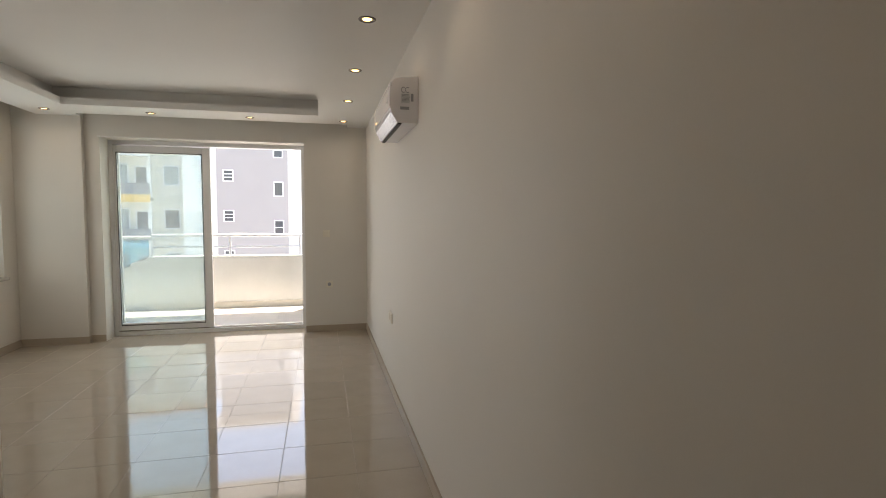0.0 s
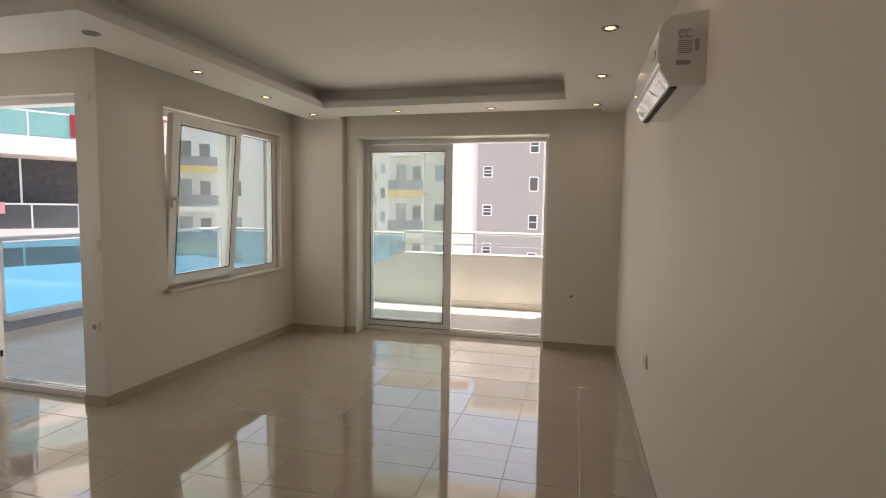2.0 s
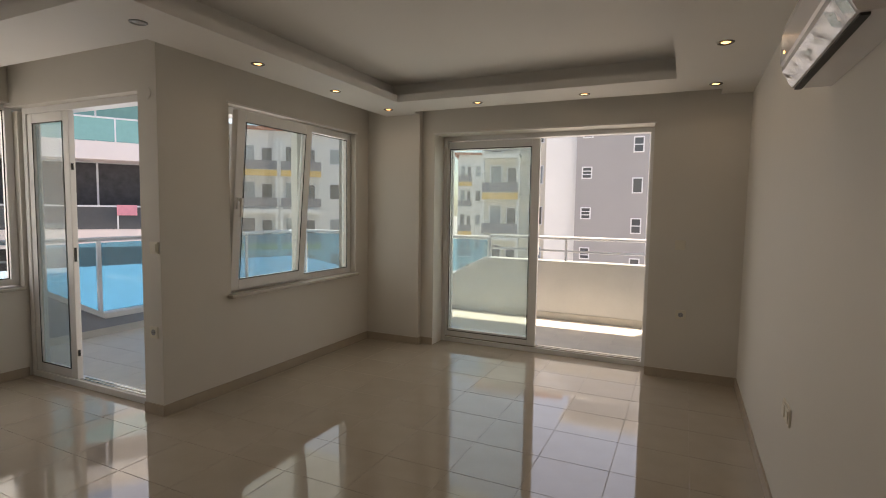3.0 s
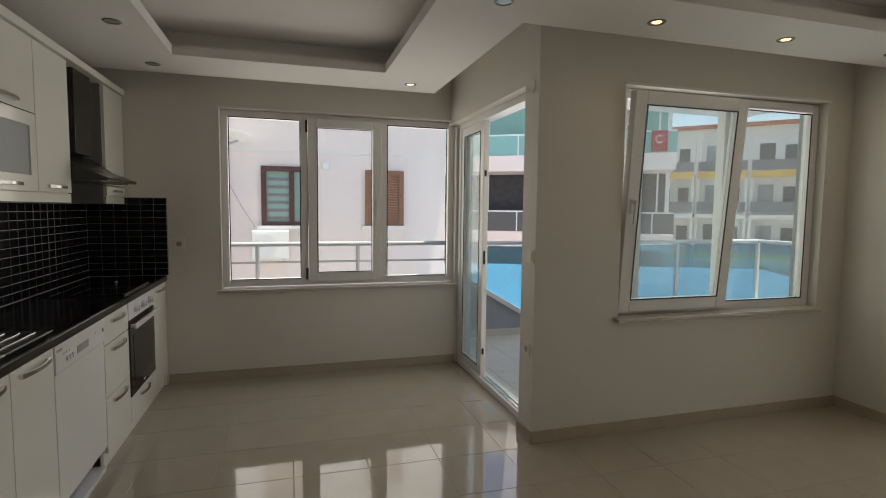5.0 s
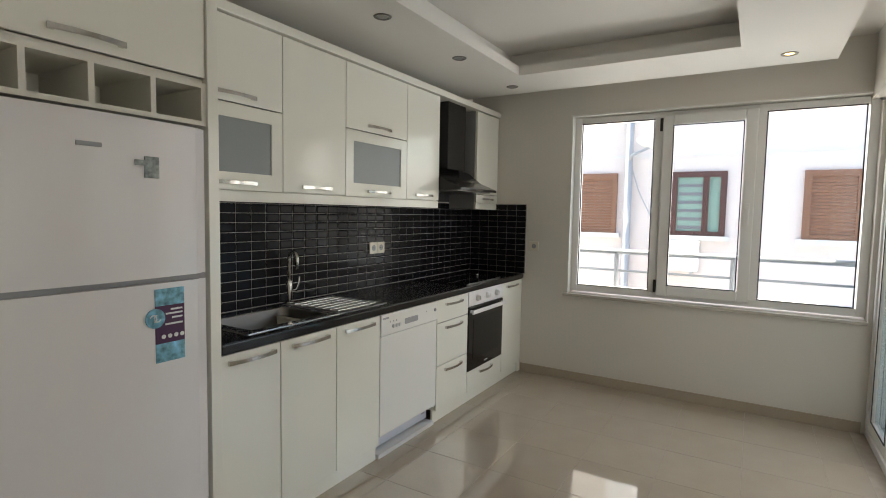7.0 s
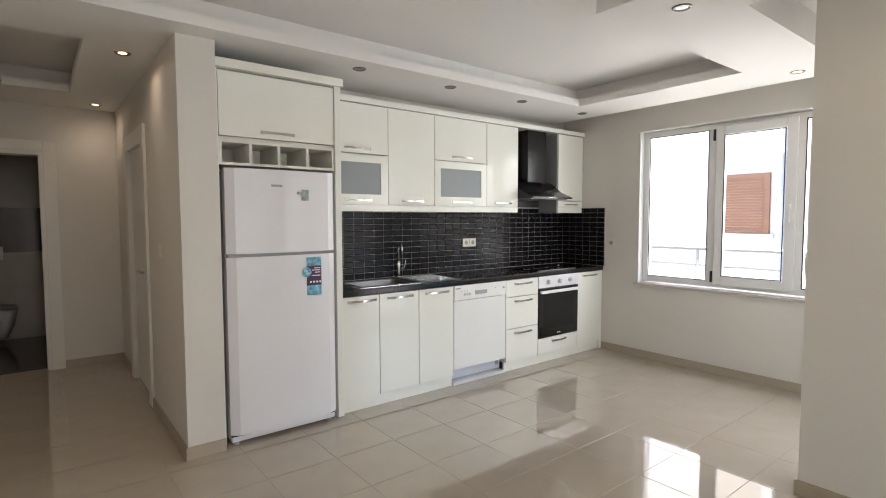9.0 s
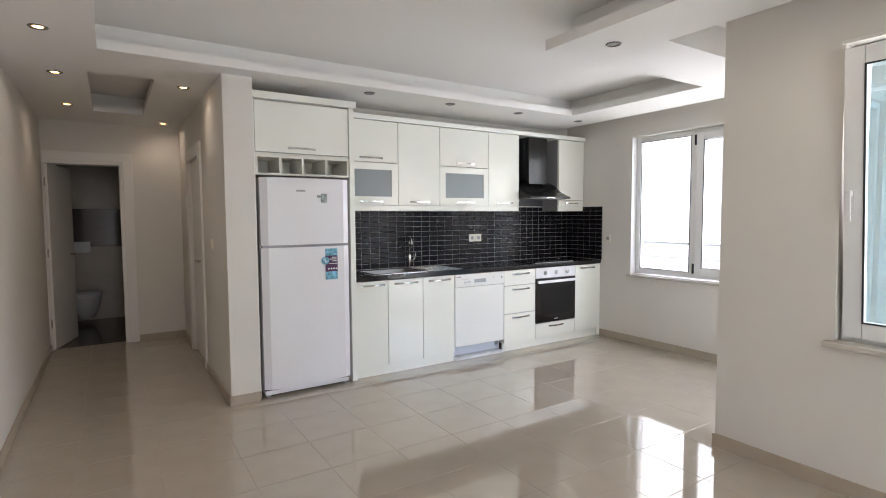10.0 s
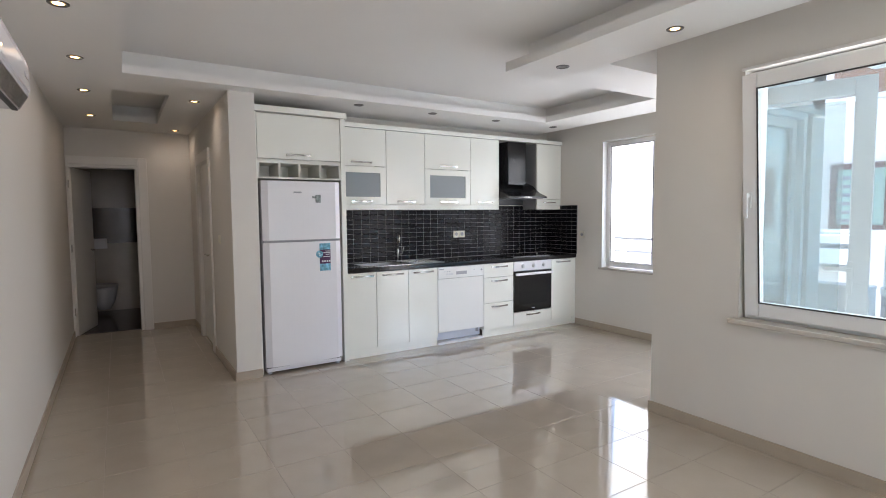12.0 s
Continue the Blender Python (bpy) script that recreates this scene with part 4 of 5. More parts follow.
for x in (XR - 0.083, XR - 0.06):
    arc = [(x + 0.012 * math.cos(radians(a)), A0 - 0.002, 2.094 + 0.014 * math.sin(radians(a))) for a in range(50, 311, 20)]
    part("mark", tube(arc, 0.0022, 6), GREYPLASTIC, ac, "curved printed mark")
part("badge", boxes((XR - 0.1635, XR - 0.160, 3.13, 3.21, 2.04, 2.062)), GREYPLASTIC, ac, "plain grey maker's badge")
part("lamp_dot", boxes((XR - 0.1635, XR - 0.160, 3.77, 3.778, 2.02, 2.028)), LAMP_ON, ac, "tiny indicator lamp")

# ---- switches and sockets ----
def plate(name, x, y, z, way, label, category, double=False, rocker=True):
    s = thing(name, (x, y, z), label, category)
    n = 2 if double else 1
    for k in range(n):
        o = (k - (n - 1) / 2) * 0.084

        def b(u0, u1, d0, d1, z0, z1):
            if way in ("+x", "-x"):
                sg = 1 if way == "+x" else -1
                return (x + sg * d0, x + sg * d1, y + o + u0, y + o + u1, z + z0, z + z1)
            sg = 1 if way == "+y" else -1
            return (x + o + u0, x + o + u1, y + sg * d0, y + sg * d1, z + z0, z + z1)
        pl = part("plate", boxes(b(-0.041, 0.041, 0, 0.009, -0.041, 0.041), bevel=0.003), IVORY, s)
        if rocker:
            part("rocker", boxes(b(-0.028, 0.028, 0.008, 0.014, -0.028, 0.028), bevel=0.003), IVORY, pl)
        else:
            ax = {"+x": (1, 0), "-x": (-1, 0), "+y": (0, 1), "-y": (0, -1)}[way]
            c = Vector((x, y, z)) + (Vector((0, o, 0)) if way[1] == "x" else Vector((o, 0, 0)))
            nv = Vector((ax[0], ax[1], 0))
            part("socket_well", add_rod(bmesh.new(), c + nv * 0.005, c + nv * 0.0105, 0.021, 20), GREYPLASTIC, pl, "round grey socket well")
            for q in (-0.009, 0.009):
                sd = Vector((0, q, 0)) if way[1] == "x" else Vector((q, 0, 0))
                part("pin_hole", add_rod(bmesh.new(), c + sd + nv * 0.010, c + sd + nv * 0.0115, 0.003, 8), RUBBER, pl)
    return s


plate("light_switch", 0.04, YB, 1.18, "-y", "ivory light switch beside the balcony door", "switch")
plate("wall_socket", 0.07, YB, 0.57, "-y", "ivory wall socket low on the balcony wall", "socket", rocker=False)
s = plate("wall_socket", XR, 4.245, 0.583, "-x", "ivory double wall outlet low on the long wall", "socket", double=True)
plate("light_switch", -3.185, YP, 1.165, "-y", "ivory light switch on the wall end", "switch")
plate("wall_socket", -3.21, YP, 0.58, "-y", "ivory wall socket low on the wall end", "socket", rocker=False)
plate("wall_socket", XK, 1.63, 1.145, "+x", "ivory socket beside the black tiles", "socket", rocker=False)
plate("wall_socket", -3.46, YK + 0.012, 1.17, "+y", "ivory double socket on the black tiles", "socket", double=True, rocker=False)
plate("light_switch", XC, 0.95, 1.19, "+x", "ivory light switch in the hallway", "switch")
solid("junction_cover", add_rod(bmesh.new(), (XK, 1.72, 2.2), (XK + 0.006, 1.72, 2.2), 0.04, 24), PAINT, "round painted junction box cover on the wall", "cover")
solid("junction_cover", add_rod(bmesh.new(), (XW - 0.09, YP, 2.2), (XW - 0.09, YP - 0.006, 2.2), 0.04, 24), PAINT, "round painted junction box cover on the wall", "cover")

# ---- bathroom ----
PORCELAIN = material("white_porcelain", (0.72, 0.72, 0.71), 0.15, vary=0.02)
tl = thing("toilet", (0.25, -2.8, 0.4), "white wall-hung toilet on the bathroom wall", "toilet")
bm = lathe([(0.0, 0.08), (0.09, 0.08), (0.15, 0.2), (0.185, 0.36), (0.19, 0.4), (0.0, 0.4)], 24)
bmesh.ops.transform(bm, matrix=Matrix.Translation((0.25, -2.74, 0.0)) @ Matrix.Diagonal((0.95, 1.35, 1, 1)), verts=bm.verts)
part("bowl", bm, PORCELAIN, tl, smooth=True)
bm = lathe([(0.0, 0.4), (0.195, 0.4), (0.197, 0.42), (0.18, 0.43), (0.0, 0.43)], 24)
bmesh.ops.transform(bm, matrix=Matrix.Translation((0.25, -2.74, 0.0)) @ Matrix.Diagonal((0.95, 1.35, 1, 1)), verts=bm.verts)
part("lid", bm, PORCELAIN, tl, smooth=True)
fp = thing("flush_plate", (0.1, -2.99, 1.0), "white flush plate above the toilet", "flush plate")
part("plate", boxes((0.18, 0.405, -2.996, -2.983, 0.94, 1.09), bevel=0.004), PORCELAIN, fp)
part("button", boxes((0.30, 0.38, -2.984, -2.978, 0.965, 1.065), bevel=0.002), PORCELAIN, fp)
part("button", boxes((0.205, 0.285, -2.984, -2.978, 0.965, 1.065), bevel=0.002), PORCELAIN, fp)

# ---- balconies ----
BALCGROUT = material("balcony_grout", (0.42, 0.39, 0.35), 0.8, vary=0.08)
structure("balcony_floor", boxes((-5.95, -0.2, YB + T, 8.8, -0.2, -0.034), (-5.95, XW - 0.22, YP + 0.22, YB + T, -0.2, -0.034), (-5.75, XK - 0.22, -3.0, YP + 0.22, -0.2, -0.034)), BALCGROUT, "beige tiled balcony floor running round the corner", "balcony floor")
structure("balcony_ceiling", boxes((-6.1, 0.5, YB + T, 8.52, 2.75, 2.95), (-6.1, XW - 0.22, YP + 0.22, YB + T, 2.75, 2.95)), PARAPET, "pale slab of the balcony above", "balcony ceiling")
# out of view; added so its edge cuts the floor's sun patch at a slant
structure("wall_balcony_side", boxes((-0.2, 0.0, YB + T, 8.56, -0.1, 2.75)), PARAPET, "unseen pale balcony side wall that ends the sun patch", "wall")
pp = thing("parapet", (-1.4, 8.73, 0.0), "white rendered balcony parapet with a metal rail", "parapet", kind="structure")
part("wall", boxes((-2.5, -0.2, 8.65, 8.8, -0.1, 0.74)), PARAPET, pp)
part("coping", boxes((-2.5, -0.2, 8.63, 8.82, 0.74, 0.775), bevel=0.006), PARAPET, pp)
for z, r in ((1.09, 0.025), (0.91, 0.016)):
    b = add_rod(bmesh.new(), (-2.5, 8.72, z), (-0.2, 8.72, z), r)
    part("rail", b, RAILWHITE, pp, "white metal rail", smooth=True)
for x, y in ((-0.35, 8.72), (-1.4, 8.72), (-2.5, 8.72)):
    part("post", add_rod(bmesh.new(), (x, y, 0.77), (x, y, 1.09), 0.02), RAILWHITE, pp, "white metal post")
part("skirting", boxes((-2.5, -0.2, 8.635, 8.65, -0.036, 0.06)), BALCTILE, pp, "beige tile skirting")

bp = thing("glass_balustrade", (-5.9, 6.5, 0.0), "blue glass balustrade on a low white kerb", "balustrade", kind="structure")
YE = 8.72


def slope(u):
    """How far the sloping wall ends stand above the low kerb, u metres from where the slope begins."""
    return max(0.0, 1.2 - u) * 0.58


part("kerb", boxes((-5.98, -5.87, 5.2, YE + 0.06, -0.1, 0.16)), GREYWALL, bp)
part("kerb", boxes((-5.87, -3.7, YE - 0.05, YE + 0.06, -0.1, 0.16)), PARAPET, bp)
part("coping", boxes((-6.02, -5.83, 5.2, YE + 0.1, 0.16, 0.22), bevel=0.006), PARAPET, bp, "white kerb coping")
part("coping", boxes((-5.83, -3.7, YE - 0.09, YE + 0.1, 0.16, 0.22), bevel=0.006), PARAPET, bp, "white kerb coping")
part("kerb", extrude_profile([(4.35, -0.1), (5.2, -0.1), (5.2, 0.16), (4.35, 0.655)], "x", -5.98, -5.87), GREYWALL, bp, "sloping grey side wall")
part("coping", extrude_profile([(4.35, 0.655), (5.2, 0.16), (5.2, 0.22), (4.35, 0.715)], "x", -6.02, -5.83), PARAPET, bp, "sloping white coping")
part("kerb", extrude_profile([(-2.5, -0.1), (-3.7, -0.1), (-3.7, 0.16), (-2.5, 0.74)], "y", YE - 0.05, YE + 0.06), PARAPET, bp, "sloping white wall end")
part("coping", extrude_profile([(-2.5, 0.74), (-3.7, 0.16), (-3.7, 0.2), (-2.5, 0.775)], "y", YE - 0.09, YE + 0.1), PARAPET, bp, "sloping white coping")
part("skirting", boxes((-5.87, -5.857, 4.13, YE - 0.05, -0.036, 0.05)), BALCTILE, bp, "beige tile skirting")
for y0, y1 in ((4.4, 5.17), (5.23, 6.27), (6.31, 7.35), (7.39, 8.68)):
    g = part("glass_panel", extrude_profile([(y0, 0.23 + slope(y0 - 4.0)), (y1, 0.23 + slope(y1 - 4.0)), (y1, 1.02), (y0, 1.02)], "x", -5.93, -5.92), BLUEGLASS, bp, "blue tinted glass panel")
    g.visible_shadow = False
for x0, x1 in ((-2.55, -3.68), (-3.72, -4.78), (-4.82, -5.88)):
    g = part("glass_panel", extrude_profile([(x0, 0.23 + slope(-2.5 - x0) * 0.84), (x1, 0.23 + slope(-2.5 - x1) * 0.84), (x1, 1.02), (x0, 1.02)], "y", YE, YE + 0.01), BLUEGLASS, bp, "blue tinted glass panel")
    g.visible_shadow = False
for y in (4.37, 5.2, 6.29, 7.37, YE):
    part("post", boxes((-5.945, -5.905, y - 0.02, y + 0.02, 0.2 + slope(y - 4.0), 1.05), bevel=0.003), RAILWHITE, bp, "white metal post")
for x in (-3.7, -4.8):
    part("post", boxes((x - 0.02, x + 0.02, YE - 0.02, YE + 0.02, 0.2, 1.05), bevel=0.003), RAILWHITE, bp, "white metal post")
part("rail", add_rod(bmesh.new(), (-5.925, 4.35, 1.06), (-5.925, YE + 0.02, 1.06), 0.025), RAILWHITE, bp, "white handrail", smooth=True)
part("rail", add_rod(bmesh.new(), (-5.925, YE, 1.06), (-2.5, YE, 1.06), 0.025), RAILWHITE, bp, "white handrail", smooth=True)

kp = thing("kitchen_parapet", (-5.68, 2.0, 0.0), "white kitchen balcony parapet with a grey pipe rail", "parapet", kind="structure")
part("wall", boxes((-5.75, -5.6, -3.0, 4.35, -0.1, 0.70)), PARAPET, kp)
part("coping", boxes((-5.77, -5.58, -3.0, 4.35, 0.70, 0.735), bevel=0.006), PARAPET, kp)
for z, r in ((1.085, 0.024), (0.905, 0.011)):
    part("rail", add_rod(bmesh.new(), (-5.65, -3.0, z), (-5.65, 4.3, z), r), RAILGREY, kp, "grey pipe rail", smooth=True)
for k in range(8):
    y = 4.14 - 0.98 * (k + 1)
    part("post", add_rod(bmesh.new(), (-5.65, y, 0.73), (-5.65, y, 1.08), 0.02), RAILGREY, kp, "grey pipe post")

# ---- outside ----
GROUND = material("pale_ground", (0.42, 0.40, 0.37), 0.9, vary=0.2, scale=0.08, grain=1.0)
structure("ground", boxes((-900, 900, -900, 900, -10.2, -10.0)), GROUND, "pale paved ground between the buildings", "ground")
PINK = material("pink_cream_render", (0.82, 0.72, 0.685), 0.85, vary=0.05, scale=0.6, bump=0.2, grain=30)
CREAMB = material("cream_render", (0.72, 0.68, 0.60), 0.85, vary=0.05, scale=0.5)
GREYB = material("grey_lilac_render", (0.37, 0.355, 0.35), 0.85, vary=0.04, scale=0.5)
WHITEB = material("white_render", (0.78, 0.77, 0.75), 0.85, vary=0.04, scale=0.5)
YELLOW = material("yellow_band_paint", (0.75, 0.48, 0.14), 0.8, vary=0.05)
DARKWIN = material("dark_window_glass", (0.09, 0.095, 0.10), 0.08)
PALEWIN = material("pale_window_glass", (0.30, 0.34, 0.37), 0.15, vary=0.3, scale=1.0)
BROWN = material("brown_shutter", (0.26, 0.12, 0.07), 0.6, vary=0.08, scale=8)
BROWNFRAME = material("dark_brown_frame", (0.09, 0.035, 0.03), 0.5)
GREENBLIND = material("green_blind", (0.25, 0.38, 0.32), 0.6)
ROOFTILE = material("red_roof_tile", (0.45, 0.16, 0.09), 0.8, vary=0.15, scale=3)
DARKRAIL = material("dark_balcony_rail", (0.20, 0.20, 0.22), 0.4)
CURTAIN = material("dark_curtain", (0.06, 0.06, 0.065), 0.8, vary=0.5, scale=4)
PINKCLOTH = material("pink_cloth", (0.75, 0.30, 0.36), 0.8, vary=0.1)


def far_window(b, m, x, z, wd, ht, frame=None, bars=0, mat=None):
    """A window on the front (local -y face) of a building."""
    wn_ = part("window", placed(ring("y", -0.06, 0.08, x - wd / 2 - 0.07, x + wd / 2 + 0.07, z - 0.07, z + ht + 0.07, 0.07), m), frame or RAILWHITE, b)
    for k in range(bars):
        h = z + ht * (k + 1) / (bars + 1)
        part("bar", placed(boxes((x - wd / 2, x + wd / 2, -0.05, -0.014, h - 0.03, h + 0.03)), m), frame or RAILWHITE, wn_)
    part("pane", placed(boxes((x - wd / 2, x + wd / 2, -0.012, 0.01, z, z + ht)), m), mat or DARKWIN, wn_)
    return wn_


def block(name, place, yaw, width, depth, height, mat, label, flat=True):
    b = thing(name, place, label, "building")
    m = Matrix.Translation(place) @ Matrix.Rotation(radians(yaw), 4, "Z")
    part("wall", placed(boxes((-width / 2, width / 2, 0, depth, 0, height)), m), mat, b)
    part("roof", placed(boxes((-width / 2 - 0.5, width / 2 + 0.5, -0.5, depth + 0.5, height, height + 0.25)), m), WHITEB if flat else ROOFTILE, b)
    return b, m


# grey block opposite the balcony door
b, m = block("apartment_block", (-4.22, 35.0, -10.0), 0, 4.26, 9, 22.0, GREYB, "plain grey apartment block with small barred windows")
for k in range(8):
    far_window(b, m, -1.45, 0.95 + 2.53 * k, 0.5, 0.62, bars=2)
    far_window(b, m, 1.56, 0.42 + 2.455 * k, 0.48, 0.82, bars=0 if k % 2 else 1)
part("end_wall", placed(boxes((2.13, 4.6, 0.3, 9, 0, 20.5), (-4.2, -2.13, 0.5, 9, 0, 20.5)), m), WHITEB, b, "white end wall")


def balcony_block(name, place, yaw, width, storeys, mat, label, columns, band=YELLOW, rail=DARKRAIL, storey=2.9, skip=2):
    b, m = block(name, place, yaw, width, 10, storeys * storey + 0.6, mat, label, False)
    bay = width / columns
    for s_ in range(storeys):
        z = s_ * storey
        for c in range(columns):
            x = -width / 2 + bay * (c + 0.5)
            if c % skip != 1:
                bl = part("balcony", placed(boxes((x - bay * 0.46, x + bay * 0.46, -1.3, 0, z - 0.12, z + 0.12)), m), mat, b)
                part("band", placed(boxes((x - bay * 0.46, x + bay * 0.46, -1.36, -1.28, z - 0.2, z + (0.28 if s_ % 2 else 0.1))), m), band if s_ % 2 else WHITEB, bl)
                part("rail", placed(boxes((x - bay * 0.46, x + bay * 0.46, -1.33, -1.29, z + 0.3, z + 1.0)), m), rail, bl)
                part("post", placed(boxes(*[(x + q * bay * 0.45 - 0.09, x + q * bay * 0.45 + 0.09, -1.3, -1.1, z + 0.1, z + storey - 0.1) for q in (-1, 1)]), m), WHITEB, bl)
                far_window(b, m, x - bay * 0.2, z + 0.35, bay * 0.28, 1.9, mat=PALEWIN if (s_ + c) % 3 else DARKWIN)
                far_window(b, m, x + bay * 0.22, z + 0.9, bay * 0.22, 1.2, mat=DARKWIN)
            else:
                far_window(b, m, x - bay * 0.15, z + 1.0, bay * 0.3, 1.2, bars=0, mat=PALEWIN if (s_ * c) % 2 else DARKWIN)
    return b, m


balcony_block("apartment_block", (-10.7, 38.0, -12.05), 8, 5.6, 8, CREAMB, "cream apartment block with yellow balcony bands", 2)
balcony_block("apartment_block", (-21.5, 60.0, -10.0), 20, 7.0, 6, WHITEB, "distant pale apartment block with dark windows", 4)
balcony_block("apartment_block", (-30.0, 34.2, -10.4), 42, 27.0, 6, WHITEB, "white apartment block with balconies and yellow bands", 8, skip=4)
balcony_block("apartment_block", (-47.0, 17.0, -10.0), 70, 18.0, 5, CREAMB, "pale apartment block behind the glass balustrade", 6)

# pink neighbour beyond the kitchen window
b, m = block("neighbour_house", (-11.0, 1.6, -10.0), 90, 8.18, 9, 15.5, PINK, "pale pink rendered neighbour house with brown shutters")
ZN = 10.0
part("band", placed(boxes((-4.09, 4.09, -0.015, 0.0, ZN + 2.55, ZN + 2.59)), m), WHITEB, b, "thin white string course")


def shutter(x, z, wd, ht, closed):
    f_ = part("window", placed(boxes((x - wd / 2, x - wd / 2 + 0.1, -0.06, 0.02, z, z + ht), (x + wd / 2 - 0.1, x + wd / 2, -0.06, 0.02, z, z + ht), (x - wd / 2 + 0.1, x + wd / 2 - 0.1, -0.06, 0.02, z + ht - 0.1, z + ht), (x - wd / 2 + 0.1, x + wd / 2 - 0.1, -0.06, 0.02, z, z + 0.08)), m), BROWN if closed else BROWNFRAME, b, "brown shuttered window" if closed else "dark brown window")
    part("sill", placed(boxes((x - wd / 2 - 0.08, x + wd / 2 + 0.08, -0.12, 0, z - 0.08, z)), m), WHITEB, b)
    if closed:
        for k in range(18):
            zz = z + 0.08 + (ht - 0.18) * k / 18
            part("slat", placed(boxes((x - wd / 2 + 0.1, x + wd / 2 - 0.1, -0.03, 0.0, zz + 0.005, zz + (ht - 0.18) / 18)), m), BROWN, f_)
    else:
        part("pane", placed(boxes((x - wd / 2 + 0.1, x + wd / 2 - 0.1, -0.012, 0, z + 0.08, z + ht - 0.1)), m), GREENBLIND, f_, "green striped blind behind glass")
        for k in range(6):
            zz = z + 0.12 + (ht - 0.25) * k / 6
            part("blind_slat", placed(boxes((x - wd / 2 + 0.12, x + wd / 2 - 0.38, -0.02, -0.01, zz, zz + 0.06)), m), DARKRAIL, f_)
        part("mullion", placed(boxes((x + wd / 2 - 0.38, x + wd / 2 - 0.28, -0.05, 0, z + 0.08, z + ht - 0.1)), m), BROWNFRAME, f_)


# local x on this house runs along world y from 1.6
for z in (ZN + 1.09, ZN + 3.4, ZN - 1.6):
    shutter(4.37 - 1.6, z, 0.8, 1.14, True)
    shutter(2.4 - 1.6, z, 0.9, 1.16, z > ZN + 2)
    shutter(0.5 - 1.6, z, 0.94, 1.16, True)
part("drainpipe", add_rod(bmesh.new(), (-10.88, 1.19, -10.0), (-10.88, 1.19, 5.4), 0.07), RAILGREY, b, "grey drainpipe", smooth=True)
part("wall_lamp", placed(boxes((1.5, 1.65, -0.14, 0, ZN + 2.2, ZN + 2.36), bevel=0.03), m), WHITEB, b, "small white wall lamp")
part("cable", tube([(-10.9, 1.25, 2.3), (-10.9, 1.38, 1.9), (-10.9, 1.6, 1.45), (-10.9, 1.85, 1.05)], 0.012, 6), RAILGREY, b, "thin hanging cable")
ds = thing("satellite_dish", (-10.6, 0.95, 2.75), "pale satellite dish on the neighbour house wall", "satellite dish")
bm = lathe([(0.0, 0.0), (0.15, 0.015), (0.3, 0.06), (0.42, 0.12), (0.43, 0.13), (0.3, 0.075), (0.0, 0.015)], 24)
part("dish", placed(bm, Matrix.Translation((-10.5, 1.6, 2.66)) @ Matrix.Rotation(radians(-14), 4, "Y") @ Matrix.Rotation(radians(-12), 4, "X") @ Matrix.Diagonal((0.6, 0.6, 0.7, 1))), WHITEB, ds, smooth=True)
part("arm", tube([(-10.88, 1.2, 2.5), (-10.6, 1.3, 2.55), (-10.5, 1.6, 2.66)], 0.025), RAILGREY, ds)
ou = thing("outdoor_unit", (-10.75, 2.1, 0.45), "white outdoor air conditioner unit on the neighbour house", "air conditioner")
part("case", boxes((-10.98, -10.68, 1.78, 2.46, 0.45, 1.0), bevel=0.02), WHITEB, ou)
part("fan_grille", add_rod(bmesh.new(), (-10.69, 2.02, 0.73), (-10.665, 2.02, 0.73), 0.22, 24), PANELGREY, ou, "round grey fan grille")
for y in (1.88, 2.36):
    part("bracket", boxes((-10.98, -10.66, y - 0.02, y + 0.02, 0.41, 0.45)), RAILGREY, ou, "wall bracket")

# teal balconies across from the kitchen door
b, m = block("terrace_block", (-24.5, 15.5, -10.0), 57, 11.2, 8, 21.5, WHITEB, "white block with teal glass balconies and dark glazing")
for s_ in range(6):
    z = 14.1 - 3.7 * (4 - s_)
    bl = part("balcony", placed(boxes((-7.8, 5.6, -2.0, 0, z - 0.75, z)), m), PINK, b)
    part("glass_rail", placed(boxes((-7.8, 5.6, -1.98, -1.95, z + 0.02, z + 0.95)), m), TEALGLASS if s_ != 3 else DARKWIN, bl, "teal glass balustrade")
    part("rail", placed(boxes((-7.8, 5.6, -2.02, -1.92, z + 0.95, z + 1.02)), m), RAILWHITE, bl)
    for k in range(9):
        part("post", placed(boxes((-7.75 + 1.55 * k, -7.69 + 1.55 * k, -2.0, -1.94, z, z + 0.96)), m), RAILWHITE, bl)
    part("glazing", placed(boxes((-7.6, 5.4, -0.05, 0, z + 0.1, z + 2.9)), m), TEALGLASS if s_ == 4 else CURTAIN, b, "teal glazing" if s_ == 4 else "dark curtained glazing")
    for k in range(7):
        part("glazing_bar", placed(boxes((-7.6 + 2.1 * k, -7.52 + 2.1 * k, -0.09, -0.05, z + 0.1, z + 2.9)), m), RAILWHITE, b)
POOL = material("pale_blue_awning", (0.25, 0.34, 0.43), 0.5, vary=0.06, scale=0.5)
aw = thing("blue_canopy", (-12.5, 9.5, -1.0), "large pale blue terrace roof below the balcony", "canopy")
part("sheet", extrude_profile([(-19.5, 7.5), (-6.3, 4.6), (-6.3, 14.0), (-15.0, 19.0)], "z", -0.75, -0.6), POOL, aw)
for x, y in ((-7, 6), (-17, 9), (-14, 16), (-7, 13)):
    part("post", boxes((x - 0.1, x + 0.1, y - 0.1, y + 0.1, -10.0, -0.75)), RAILWHITE, aw)
m = Matrix.Translation((-24.5, 15.5, -10.0)) @ Matrix.Rotation(radians(57), 4, "Z")
cl = thing("pink_cloth", m @ Vector((1.95, -1.97, 11.42)), "pink cloth drying over a balcony rail", "cloth")
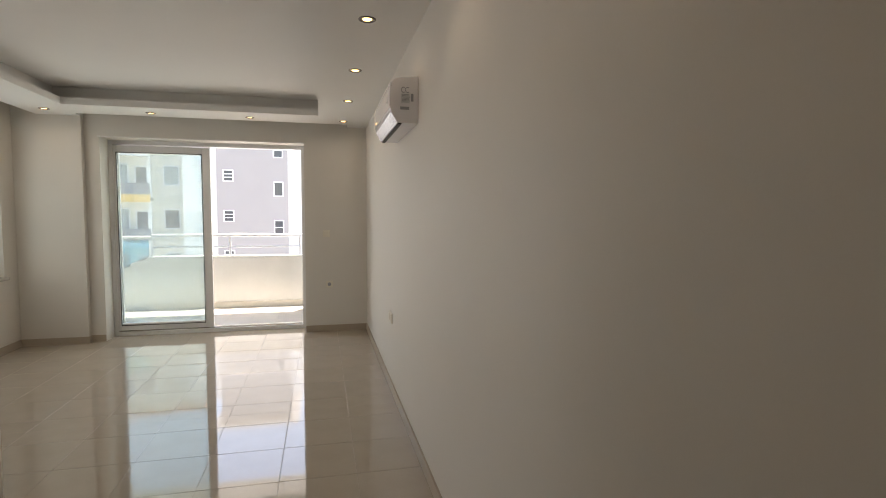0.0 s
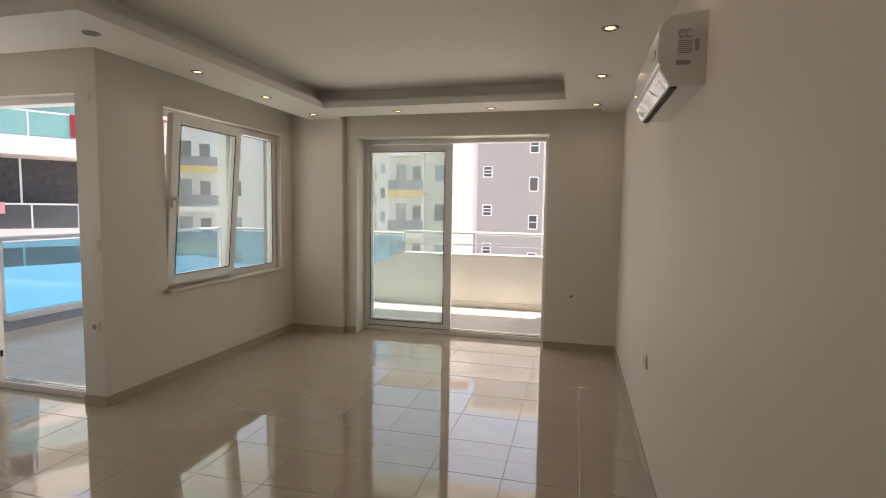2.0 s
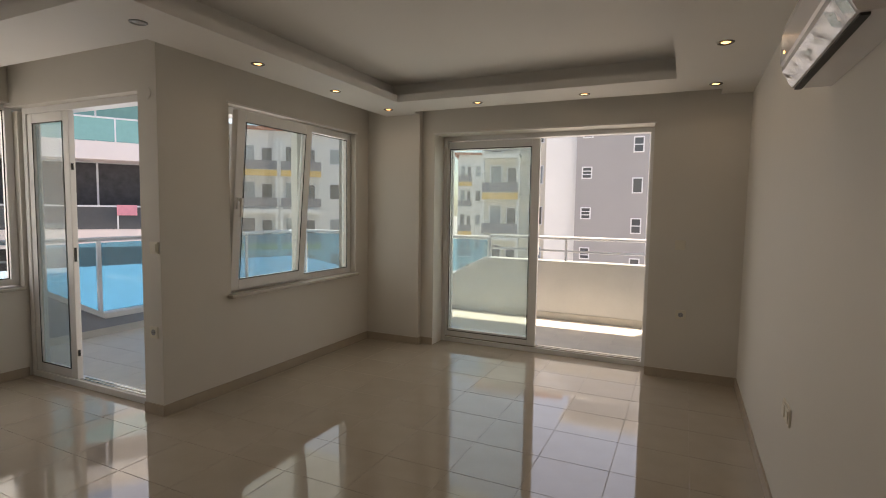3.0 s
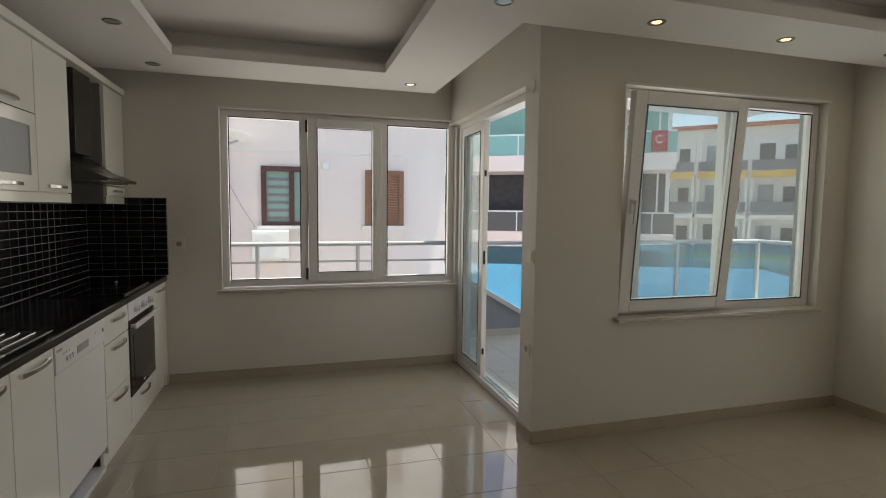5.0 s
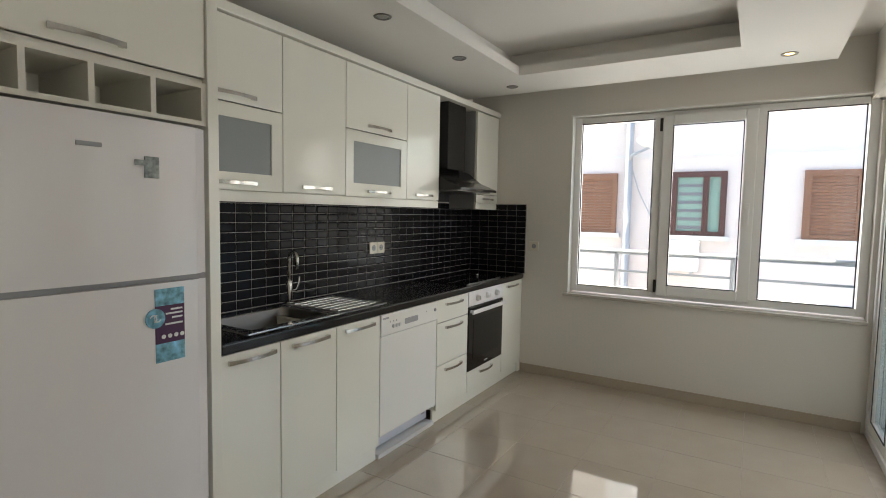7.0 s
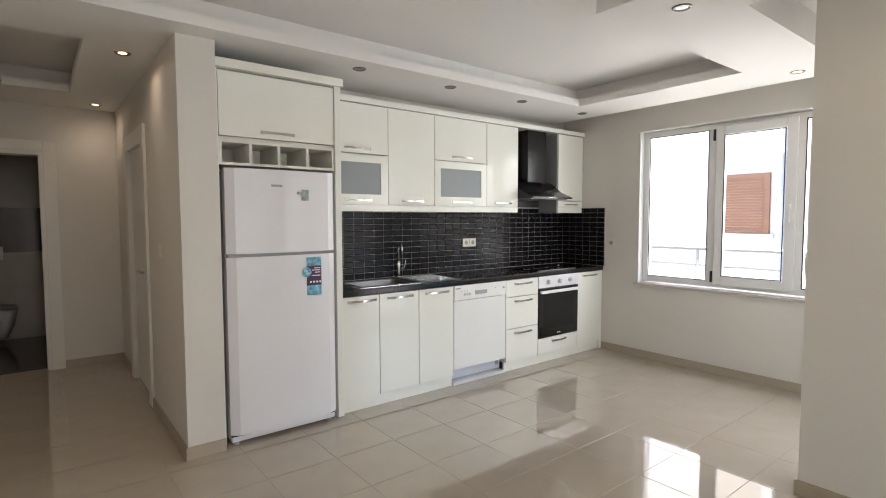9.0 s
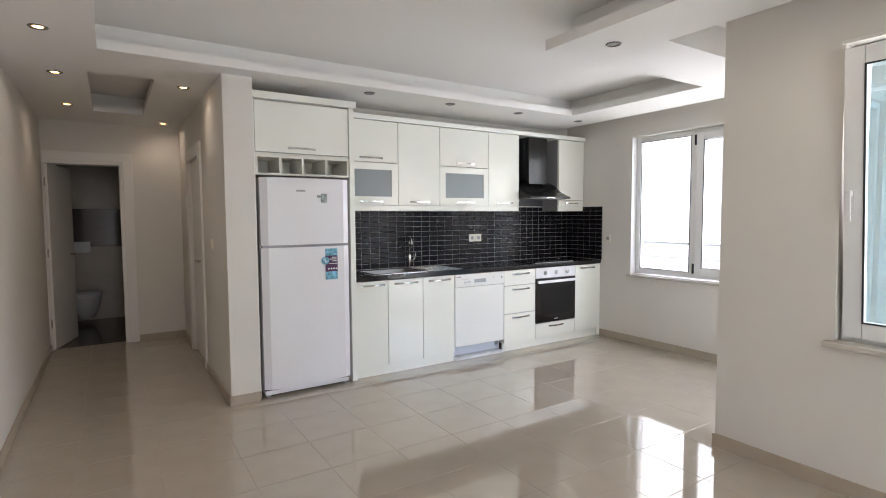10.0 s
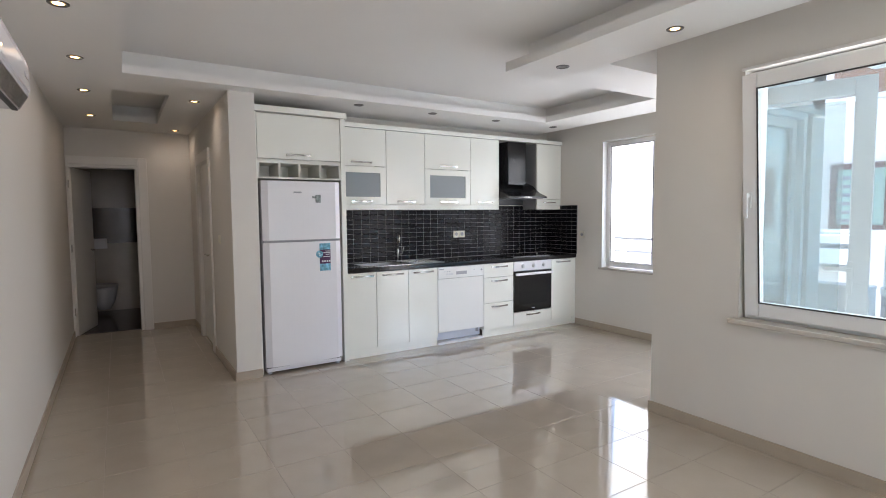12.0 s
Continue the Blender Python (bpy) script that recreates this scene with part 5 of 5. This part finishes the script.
part("fold", placed(boxes((1.55, 2.3, -2.06, -2.03, 11.0, 11.44), (1.6, 2.2, -1.91, -1.88, 11.1, 11.44), (1.55, 2.3, -2.06, -1.88, 11.425, 11.45), bevel=0.01), m), PINKCLOTH, cl)
RED = material("red_cloth", (0.36, 0.03, 0.035), 0.8, vary=0.08)
fl = thing("red_flag", m @ Vector((4.9, -2.08, 14.6)), "red flag with a white crescent hung on a balcony", "flag")
part("cloth", placed(boxes((4.5, 5.2, -2.08, -2.06, 14.15, 15.1)), m), RED, fl)
part("emblem", placed(tube([(4.85 + 0.16 * math.cos(radians(a)), -2.085, 14.7 + 0.16 * math.sin(radians(a))) for a in range(40, 321, 20)], 0.022, 6), m), RAILWHITE, fl, "white crescent")

# ---- tiles, last ----
def tile_mesh(name, wd, dp, th, bevel, mat, axis="z"):
    """A shallow slab with a bevelled face, its centre at the origin, face towards +axis."""
    bm = bmesh.new()
    a, c = wd / 2, dp / 2
    lo = [(-a, -c), (a, -c), (a, c), (-a, c)]
    i = bevel
    hi = [(-a + i, -c + i), (a - i, -c + i), (a - i, c - i), (-a + i, c - i)]
    rows = [[bm.verts.new((x, y, z)) for x, y in q] for q, z in ((lo, -th), (lo, -min(i, th) * 0.5), (hi, 0.0))]
    for r0, r1 in zip(rows, rows[1:]):
        for k in range(4):
            bm.faces.new((r0[k], r0[(k + 1) % 4], r1[(k + 1) % 4], r1[k]))
    bm.faces.new(rows[-1])
    if axis == "y":
        bmesh.ops.rotate(bm, verts=bm.verts, matrix=Matrix.Rotation(radians(-90), 3, "X"))
    elif axis == "x":
        bmesh.ops.rotate(bm, verts=bm.verts, matrix=Matrix.Rotation(radians(90), 3, "Y"))
    return mesh_of(name, bm, mat)


def lay(parent, areas, pitch, x_at, y_at, joint, z, mat, name="tile"):
    """Lays a square grid of tiles over rectangles; cut tiles at the edges. Alike tiles share a mesh."""
    shapes = {}
    for x0, x1, y0, y1 in areas:
        i0, i1 = math.floor((x0 - x_at) / pitch), math.ceil((x1 - x_at) / pitch)
        j0, j1 = math.floor((y0 - y_at) / pitch), math.ceil((y1 - y_at) / pitch)
        for i in range(i0, i1):
            for j in range(j0, j1):
                a, b_ = max(x0, x_at + i * pitch + joint / 2), min(x1, x_at + (i + 1) * pitch - joint / 2)
                c, d_ = max(y0, y_at + j * pitch + joint / 2), min(y1, y_at + (j + 1) * pitch - joint / 2)
                if b_ - a < 0.012 or d_ - c < 0.012:
                    continue
                key = (round(b_ - a, 3), round(d_ - c, 3))
                if key not in shapes:
                    shapes[key] = tile_mesh(name, key[0], key[1], 0.006, 0.0012, mat)
                ob = new(name, shapes[key])
                ob.parent = parent
                ob.location = ((a + b_) / 2, (c + d_) / 2, z)


lay(floor, ((XC, XR, YH - 0.1, 1.605), (XK, XC, 0.98, 1.605), (XK, XR, 1.605, YP), (XW, XR, YP, YB), (-2.345, -0.206, YB, 6.735)), 0.405, -0.25, 3.31, 0.0025, 0.0, TILE)
bal = bpy.data.objects["balcony_floor"]
lay(bal, ((-5.86, -0.2, YB + T, 8.635), (-5.86, XW - 0.22, YP + 0.22, YB + T)), 0.33, -0.3, 6.9, 0.0025, -0.03, BALCTILE)

# black wall tiles behind the worktop
PX, PZ, J = 0.0965, 0.0513, 0.0030
back = structure("backsplash", boxes((XK + 0.001, -1.809, YK, YK + 0.0062, 0.893, 1.513), (XK, XK + 0.0062, YK + 0.0062, 1.552, 0.893, 1.516)), SPLASH_GROUT, "black bevelled brick tiles with pale grout", "backsplash")
one = tile_mesh("tile", PX - J, PZ - J, 0.006, 0.008, SPLASH, "y")
side = tile_mesh("tile", 0.0515 - J, 0.0925 - J, 0.006, 0.008, SPLASH, "x")
rest = bmesh.new()
for i in range(32):
    for j in range(12):
        x, z = -1.811 - PX * (i + 0.5), 0.895 + PZ * (j + 0.5)
        if i < 25:
            t_ = new("tile", one)
            t_.parent, t_.location = back, (x, YK + 0.0105, z)
        else:
            a, c, q = (PX - J) / 2, (PZ - J) / 2, 0.008
            vs = [rest.verts.new((x + sx * (a - e), YK + d_, z + sz * (c - e))) for d_, e in ((0.005, 0), (0.0075, 0), (0.0105, q)) for sx, sz in ((-1, -1), (1, -1), (1, 1), (-1, 1))]
            for r in (0, 4):
                for k in range(4):
                    rest.faces.new((vs[r + k], vs[r + (k + 1) % 4], vs[r + 4 + (k + 1) % 4], vs[r + 4 + k]))
            rest.faces.new(vs[8:12])
ob = part("tile_field", rest, SPLASH, back, "more of the same black tiles")
ob["kind"] = "stuff"
for i in range(6):
    for j in range(12):
        y, z = YK + 0.011 + 0.0925 * (i + 0.5), 0.895 + 0.0515 * (j + 0.5)
        t_ = new("tile", side)
        t_.parent, t_.location = back, (XK + 0.0105, y, z)
